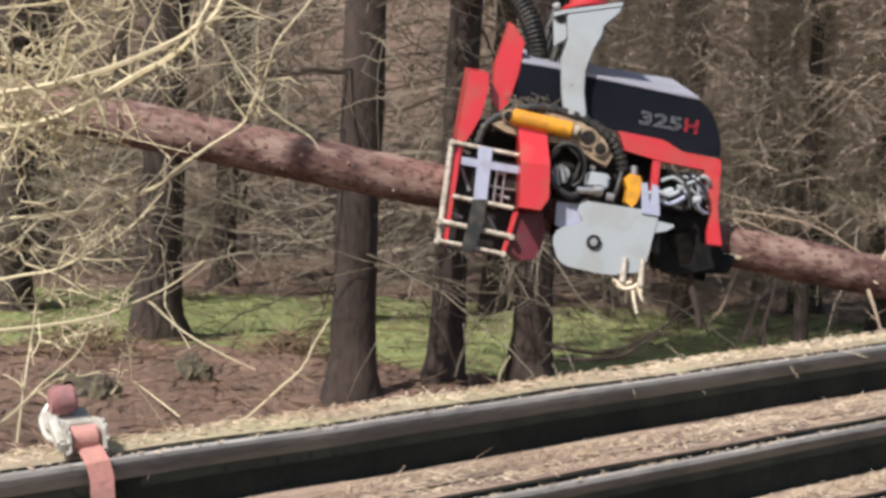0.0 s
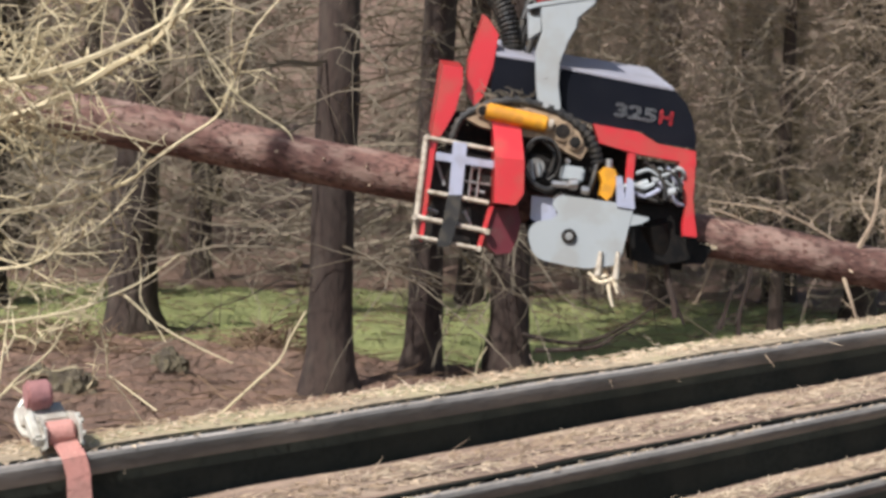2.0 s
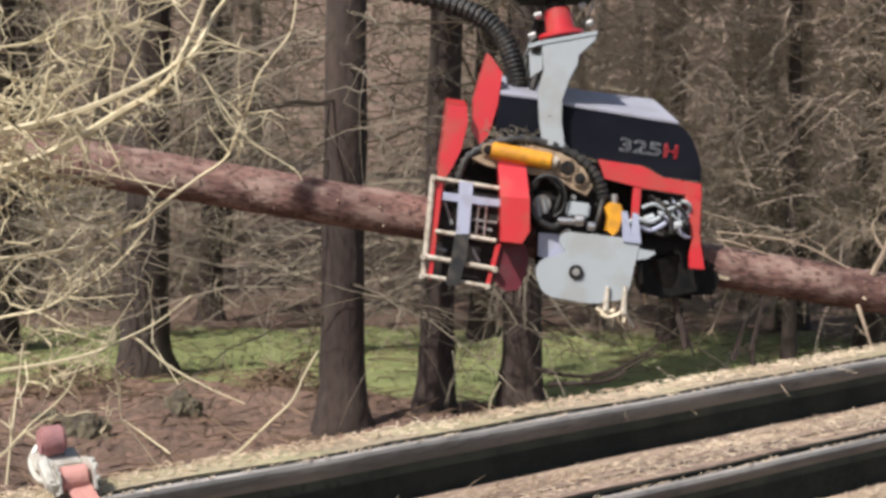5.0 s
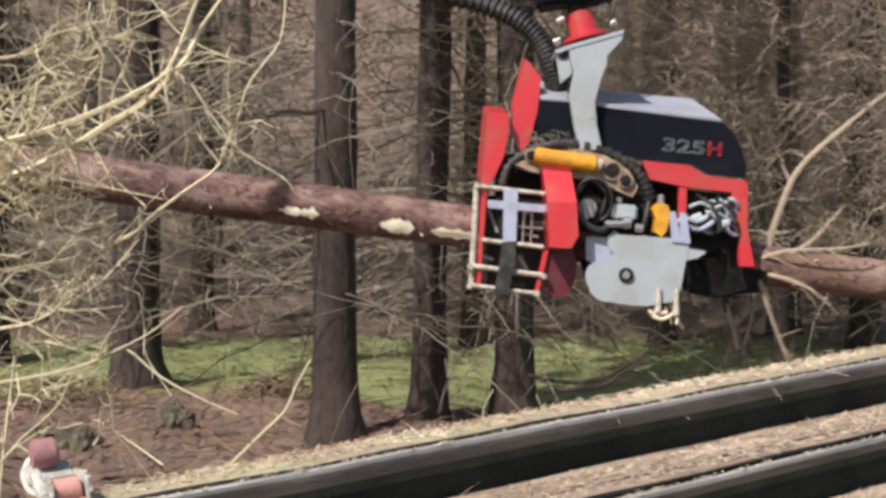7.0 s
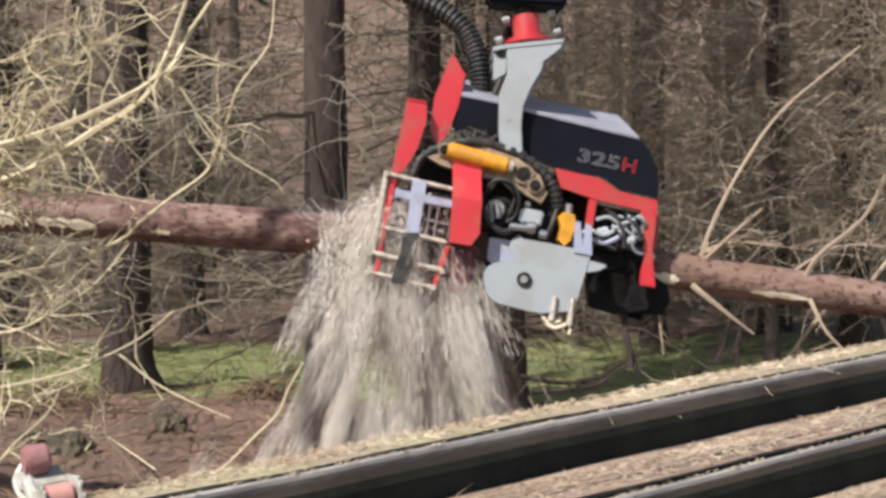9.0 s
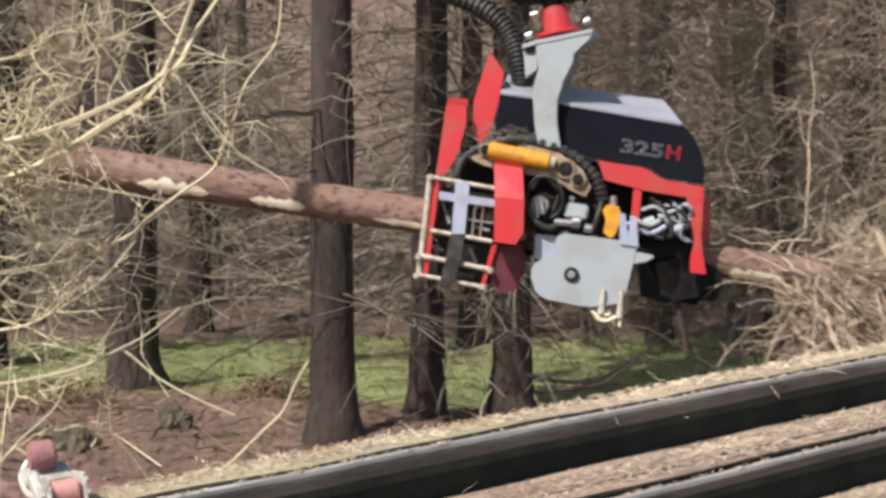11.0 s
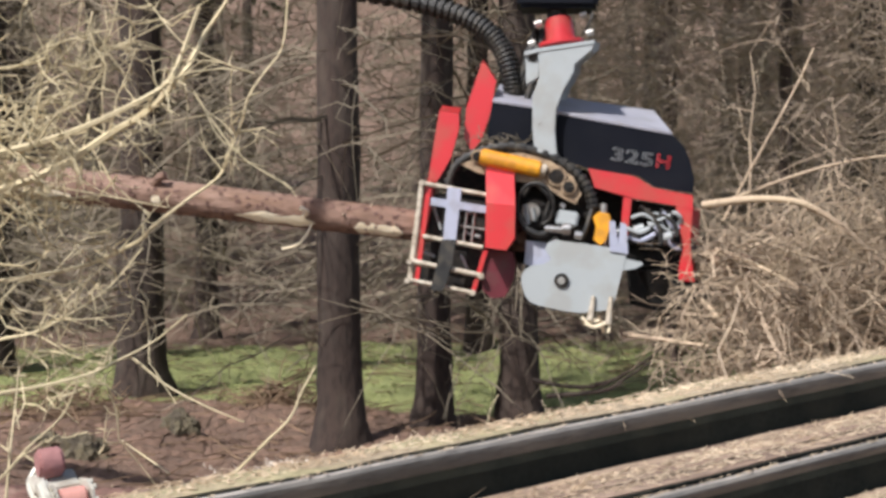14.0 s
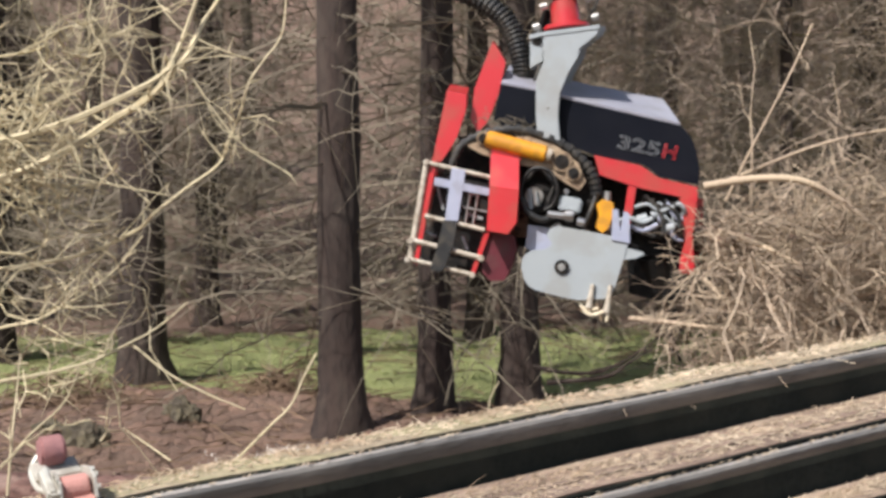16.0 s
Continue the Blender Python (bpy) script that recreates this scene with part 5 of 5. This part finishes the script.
def bundle(seed, count, lift):
    """A bushy branch that is pushed together in front of the knives."""
    rng = np.random.default_rng(seed)
    b = Bunch(3)
    for _ in range(count):
        q = rng.uniform(0, 6.28)
        start = np.array((rng.uniform(0, 0.5), 0.07 * math.cos(q), 0.07 * math.sin(q)))
        line = twig_line(rng, start, (rng.uniform(0.2, 1.0), math.cos(q) * 0.7, math.sin(q) * (0.65 if q > 3.14 else 0.4) + lift), rng.uniform(0.6, 1.3), rng.uniform(-0.3, 0.5), 9, 0.35)
        b.tube(line, rng.uniform(0.006, 0.012), 0.003)
        spray(b, rng, line, 0.0065, 11, 0.5, 0.4, 0.8, 2, 0.55)
    return tagged(b.link("branch_bundle", TWIG_CUT), "bushy bundle of pale brown branches crushed against the knives", "branches", "branches of the stem", "stuff")


BUNDLES = [(3.05, bundle(81, 22, -0.15)), (3.45, bundle(82, 24, -0.45)), (3.75, bundle(83, 22, -0.3))]


def sliver(name_label, pts, r):
    b = Bunch(5)
    b.tube(spline(pts, 5), r, r * 0.5)
    return tagged(b.link("wood_sliver", WOOD), name_label, "wood sliver", "falling slivers")


SLIVERS = [(2.38, 1090, 540, -0.342, sliver("small pale splinter dropping from the claws", ((0, 0, 0), (0.008, 0, -0.03), (0.022, 0, -0.07)), 0.011)),
           (3.42, 1082, 548, -0.342, sliver("short pale splinter dropping from the claws", ((0, 0, 0), (0.005, 0, -0.05), (0.02, 0, -0.11)), 0.012)),
           (6.33, 1078, 520, 0.0, sliver("narrow pale splinter dropping from the claws", ((0, 0, 0), (-0.005, 0, -0.06), (-0.01, 0, -0.13)), 0.012)),
           (7.20, 1095, 480, 0.0, sliver("long curved strip of pale wood dropping from the head", ((0, 0, 0), (-0.01, 0, -0.09), (0.01, 0, -0.18), (0.05, 0, -0.25)), 0.016)),
           (7.52, 1130, 470, 0.0, sliver("long strip of pale wood dropping from the head", ((0, 0, 0), (0.0, 0, -0.08), (0.012, 0, -0.16)), 0.016))]


# ---- what moves ----
# seconds, place and turn of the harvester head
HEAD_ROWS = (
    (0.0, 0.725, 6.186, 1.718, -4.85, -0.65, 1.55),
    (0.5, 0.721, 6.195, 1.713, -3.9, -0.94, 0.94),
    (1.0, 0.715, 6.224, 1.699, -1.68, -0.99, -0.4),
    (1.5, 0.723, 6.172, 1.712, -3.06, -1.11, 0.34),
    (2.0, 0.726, 6.177, 1.713, -3.04, -1.06, 0.59),
    (2.5, 0.72, 6.204, 1.703, -1.44, -1.2, -0.31),
    (3.0, 0.72, 6.192, 1.705, -1.82, -0.97, -0.07),
    (3.5, 0.722, 6.196, 1.71, -2.07, -1.33, -0.94),
    (4.0, 0.719, 6.18, 1.706, -1.54, -1.18, -0.27),
    (6.3, 0.786, 6.302, 1.713, -0.88, -1.9, -1.37),
    (6.5, 1.059, 6.219, 1.738, -1.56, -5.61, -0.12),
    (6.6, 1.155, 6.223, 1.77, -2.05, -7.09, -1.87),
    (7.0, 0.981, 6.151, 1.726, -1.61, -3.09, -0.46),
    (7.3, 0.968, 6.207, 1.733, -1.74, -1.83, -0.15),
    (7.5, 1.136, 6.162, 1.753, -1.12, -5.53, 0.91),
    (7.8, 1.102, 6.121, 1.749, -1.95, -6.26, -2.33),
    (8.0, 0.833, 6.102, 1.704, -2.11, -3.35, -1.17),
    (8.2, 0.642, 6.245, 1.69, -2.89, -0.01, -1.58),
    (8.5, 0.549, 6.129, 1.695, -2.39, 3.35, -0.79),
    (8.8, 0.589, 6.195, 1.697, -3.39, 3.14, -1.91),
    (9.0, 0.584, 6.133, 1.698, -2.91, 4.22, -1.3),
    (11.3, 0.899, 6.136, 1.734, -0.53, -1.35, -6.72),
    (11.5, 1.009, 6.1, 1.735, -1.41, -3.31, -2.93),
    (12.0, 0.924, 6.157, 1.72, -1.87, -2.18, -5.63),
    (12.5, 0.59, 6.167, 1.741, -2.22, 1.03, 1.11),
    (13.0, 0.904, 6.253, 1.726, -0.61, -1.12, -3.71),
    (13.5, 0.848, 6.176, 1.704, -2.67, -1.58, -4.66),
    (14.0, 0.718, 6.195, 1.716, -1.7, 1.36, -5.66),
    (14.5, 0.812, 6.236, 1.73, -0.07, -1.3, -2.68),
    (15.0, 0.779, 6.176, 1.72, -1.38, -0.45, -2.31),
    (15.3, 0.747, 6.215, 1.706, -0.38, 2.73, -3.92),
    (15.5, 0.731, 6.201, 1.724, -2.27, 4.85, -5.7),
    (16.0, 0.734, 6.168, 1.722, -0.94, 4.17, -5.95),
)
# seconds, metres still to feed until the first cut
FEED_ROWS = ((0, 2.55), (6.3, 2.55), (6.5, 1.82), (6.6, 1.57), (7.0, 1.49), (7.3, 1.24), (7.5, 0.66), (7.8, 0.0), (9.6, 0.0),
        (11.3, -2.45), (11.5, -2.5), (12.0, -2.7), (12.5, -3.4), (13.0, -4.0), (16.0, -4.0))
# seconds, lean of the stem against the head in degrees: left of the saw, right of it
TILT_ROWS = ((0, 9.6, 9.6), (6.3, 9.6, 9.6), (7.0, 10.2, 10.2), (7.8, 11.0, 11.0), (8.2, 7.0, 7.0), (8.5, 4.0, 4.4), (8.8, 2.9, 4.2), (9.0, 0.5, 3.8),
        (9.6, 5.0, 5.0), (11.3, 10.0, 10.0), (12.0, 9.4, 9.4), (12.5, 6.9, 6.9), (13.0, 6.4, 6.4), (14.5, 4.9, 4.9), (15.0, 3.5, 3.5), (15.3, 0.3, 1.5), (16.0, 0.0, 1.0))
# seconds, rise of the stem in the grip
RISE_ROWS = ((0, 0.0), (9.6, 0.0), (11.3, 0.07), (12.5, 0.06), (13.0, 0.045), (16.0, 0.045))
# seconds, shift, lift and turn of the arched limb on the tree top
WHIP_ROWS = ((0, 0.5, 0.65, -30), (11.3, 0.3, 0.70, -34), (12.0, -0.2, 0.62, -32), (12.3, -0.36, 0.56, -26), (12.4, -0.42, 0.51, -22), (12.5, -0.54, 0.42, -14), (12.6, -0.46, 0.24, -7), (12.7, -0.36, 0.04, -2), (12.8, -0.24, 0.0, 0), (13.0, 0.0, 0.0, 0), (16.0, 0.0, 0.0, 0))
# seconds, swing of the hanger against the head in degrees
SWING = ((0, -0.6), (0.5, -0.3), (1, -0), (1.5, -0.3), (2, -0.5), (2.5, -0.2), (3, -0.4), (3.5, 0.1), (4, -0.4), (6.3, -1.3), (6.5, -4.6), (7, -4), (7.5, -5.2), (8, -0.4), (8.5, 0.5), (9, -0.8), (11.5, -2.5), (12, -1.1), (12.5, 2.1), (13, -2.2), (13.5, -1.6), (14, 0.2), (14.5, -0.6), (15, -0.7), (15.5, -1.9), (16, -1.5))


def along(rows, t, col=1):
    return float(np.interp(t, [r[0] for r in rows], [r[col] for r in rows]))


def head_at(t):
    rows = [(r[0], pose(*r[1:])) for r in HEAD_ROWS]
    if t <= rows[0][0]:
        return rows[0][1]
    for (t0, a), (t1, b) in zip(rows, rows[1:]):
        if t <= t1:
            return a.lerp(b, (t - t0) / (t1 - t0))
    return rows[-1][1]


def stem_at(t, offset, col):
    """The pose of a piece whose origin lies offset metres beyond the first cut along the stem."""
    m = head_at(t) @ Matrix.Translation(PIVOT + Vector((0, 0, along(RISE_ROWS, t)))) @ pose(0, 0, 0, 0, along(TILT_ROWS, t, col), 0)
    return m @ Matrix.Translation((SAW_X - PIVOT.x + along(FEED_ROWS, t) + offset, 0, 0))


def fall(m, t0, turn, floor=0.1, drift=(0, 0), times=(0.1, 0.2, 0.3, 0.4, 0.5, 0.6)):
    """Rows of a piece that drops from the pose m at t0 and comes to rest on the floor."""
    rows, quat, rest = [], m.to_quaternion(), None
    for d in times:
        z = m.translation.z - 4.9 * d * d
        s = min(1.0, d / max(0.05, math.sqrt(max(0.01, m.translation.z - floor) / 4.9)))
        q = (m @ pose(0, 0, 0, 0, turn * s, 0)).to_quaternion()
        p = Vector((m.translation.x + drift[0] * s, m.translation.y + drift[1] * s, max(floor, z)))
        rest = Matrix.LocRotScale(p, q, None)
        rows.append((t0 + d, rest))
    return rows + [(16.0, rest)] if t0 + times[-1] < 16 else rows


def kerf_at(t):
    """The saw cut on the axis of the stem."""
    m = head_at(t) @ Matrix.Translation(PIVOT + Vector((0, 0, along(RISE_ROWS, t)))) @ pose(0, 0, 0, 0, along(TILT_ROWS, t, 1), 0)
    return m @ Matrix.Translation((SAW_X - PIVOT.x - 0.12, 0, 0))


def key_sawdust(times, rng):
    """Streaks of sawdust lie in the stem at the kerf, leave it with the chain, turn into their flight and fall to the ground."""
    for te, left, right in times:
        mist = rng.uniform() < (0.04 if te < 8.7 else 0.30 if te < 10 else 0.0)
        ob = new("sawdust", PUFFS[int(rng.integers(4))] if mist else STREAKS[int(rng.integers(6))])
        tagged(ob, "streak of pale sawdust flying from the saw kerf", "sawdust", "sawdust spray", "stuff")
        wait = Matrix.Translation((0 if te < 10 else 0.5, 0, 0))
        rows = [(r[0], kerf_at(r[0]) @ wait) for r in HEAD_ROWS if r[0] < te - 0.06] + [(te, kerf_at(te))]
        start = kerf_at(te)
        a = rng.uniform(left, right) + rng.normal() * 3
        if mist:
            a = rng.uniform(-150, 70) if te < 10 else rng.uniform(-100, 70)
        speed = rng.uniform(0.3, 1.3) if mist else rng.uniform(1.6, 4.8) if te < 10 else rng.uniform(0.8, 3.4)
        v = Vector((math.sin(radians(a)) * speed, (rng.uniform(-1.2, -0.2) if mist else rng.uniform(-0.5, 0.4)), -math.cos(radians(a)) * speed))
        p = start.translation + Vector((0.17 + 0.06 * math.sin(radians(a)), 0, 0))
        if not mist:
            p += Vector((rng.normal() * 0.06, rng.normal() * 0.05, 0))
        else:
            p += Vector((rng.normal() * 0.12 - 0.07, -0.16, rng.normal() * 0.07))
        for d in (0.035, 0.07, 0.12, 0.17, 0.22, 0.28, 0.34, 0.42, 0.5, 0.6, 0.7):
            q = p + v * d + Vector((0, 0, -4.9 * d * d))
            fall_way = Vector((v.x, 0, v.z - 9.8 * d))
            turn = math.degrees(math.atan2(-fall_way.z, fall_way.x))
            turn = (along(TILT_ROWS, te, 1) + turn) / 2 if d < 0.05 else turn
            low = q.z < 0.06
            q.z = max(q.z, 0.06)
            if te + d > 15.97:
                break
            rows.append((te + d, pose(q.x, q.y, q.z, 0, turn, 0)))
            if low:
                break
        rows.append((16.0, rows[-1][1]))
        walk(ob, rows)


def motions():
    rng = np.random.default_rng(4)
    walk(head, [(r[0], pose(*r[1:])) for r in HEAD_ROWS])
    walk(hanger, [(t, Matrix.Translation(HANG) @ pose(0, 0, 0, 0, a, 0)) for t, a in SWING])
    walk(hose, [(t, Matrix.Translation(HOSE_FOOT) @ pose(0, 0, 0, 0, a, 0)) for t, a in HOSE_SWING])
    ts = sorted({r[0] for r in HEAD_ROWS} | {r[0] for r in FEED_ROWS if r[0] <= 16})
    cut1, cut2 = 9.02, 15.27
    rows = [(t, stem_at(t, 0, 1)) for t in ts if t < cut1] + [(cut1, stem_at(cut1, 0, 1))]
    walk(log_butt, rows + fall(rows[-1][1], cut1, -3, 0.12, (-0.1, 0.05)))
    rows = [(t, stem_at(t, L2, 1 if t > 10 else 2)) for t in ts if t < cut2] + [(cut2, stem_at(cut2, L2, 1))]
    walk(log_second, rows + fall(rows[-1][1], cut2, -3, 0.1, (-0.1, 0.05)))
    walk(whip, [(t, pose(1.25 + dx, -0.25, 0.25 + lift, 0, turn, 0)) for t, dx, lift, turn in WHIP_ROWS])
    walk(tree_top, [(t, stem_at(t, L2, 2)) for t in ts])
    for which, s, ob in OFFSHOOTS:
        stop = 1.25
        grip = [t for t in np.arange(0, 13, 0.02) if along(FEED_ROWS, t) + s <= stop]
        t_end = float(grip[0]) if grip else 13.0
        if s + 2.55 <= stop:
            t_end = 6.3
        rows = [(t, stem_at(t, s, 2)) for t in ts if t < t_end - 0.04] + [(t_end, stem_at(t_end, s, 2))]
        walk(ob, rows + fall(rows[-1][1], t_end, rng.uniform(-30, 50), 0.25, (rng.uniform(-0.1, 0.4), rng.uniform(0, 0.3))))
    for t0, x, y, depth, ob in SLIVERS:
        local = Matrix.Translation(sp(x, y, depth))
        rows = [(r[0], pose(*r[1:]) @ local) for r in HEAD_ROWS if r[0] < t0 - 0.02] + [(t0, head_at(t0) @ local)]
        walk(ob, rows + fall(rows[-1][1], t0, 35, 0.2, (0.05, 0)))
    for s, ob in BUNDLES:
        walk(ob, [(t, stem_at(t, max(s, 1.30 - along(FEED_ROWS, t)), 2)) for t in ts])
    first = [(8.42 + 0.74 * (i / 320) ** 0.95 + rng.uniform(0, 0.03), -46, 24 + 24 * i / 320) for i in range(320)]
    second = [(15.00 + 0.36 * (i / 100) + rng.uniform(0, 0.03), -48, 48) for i in range(100)]
    key_sawdust(first + second, rng)


motions()
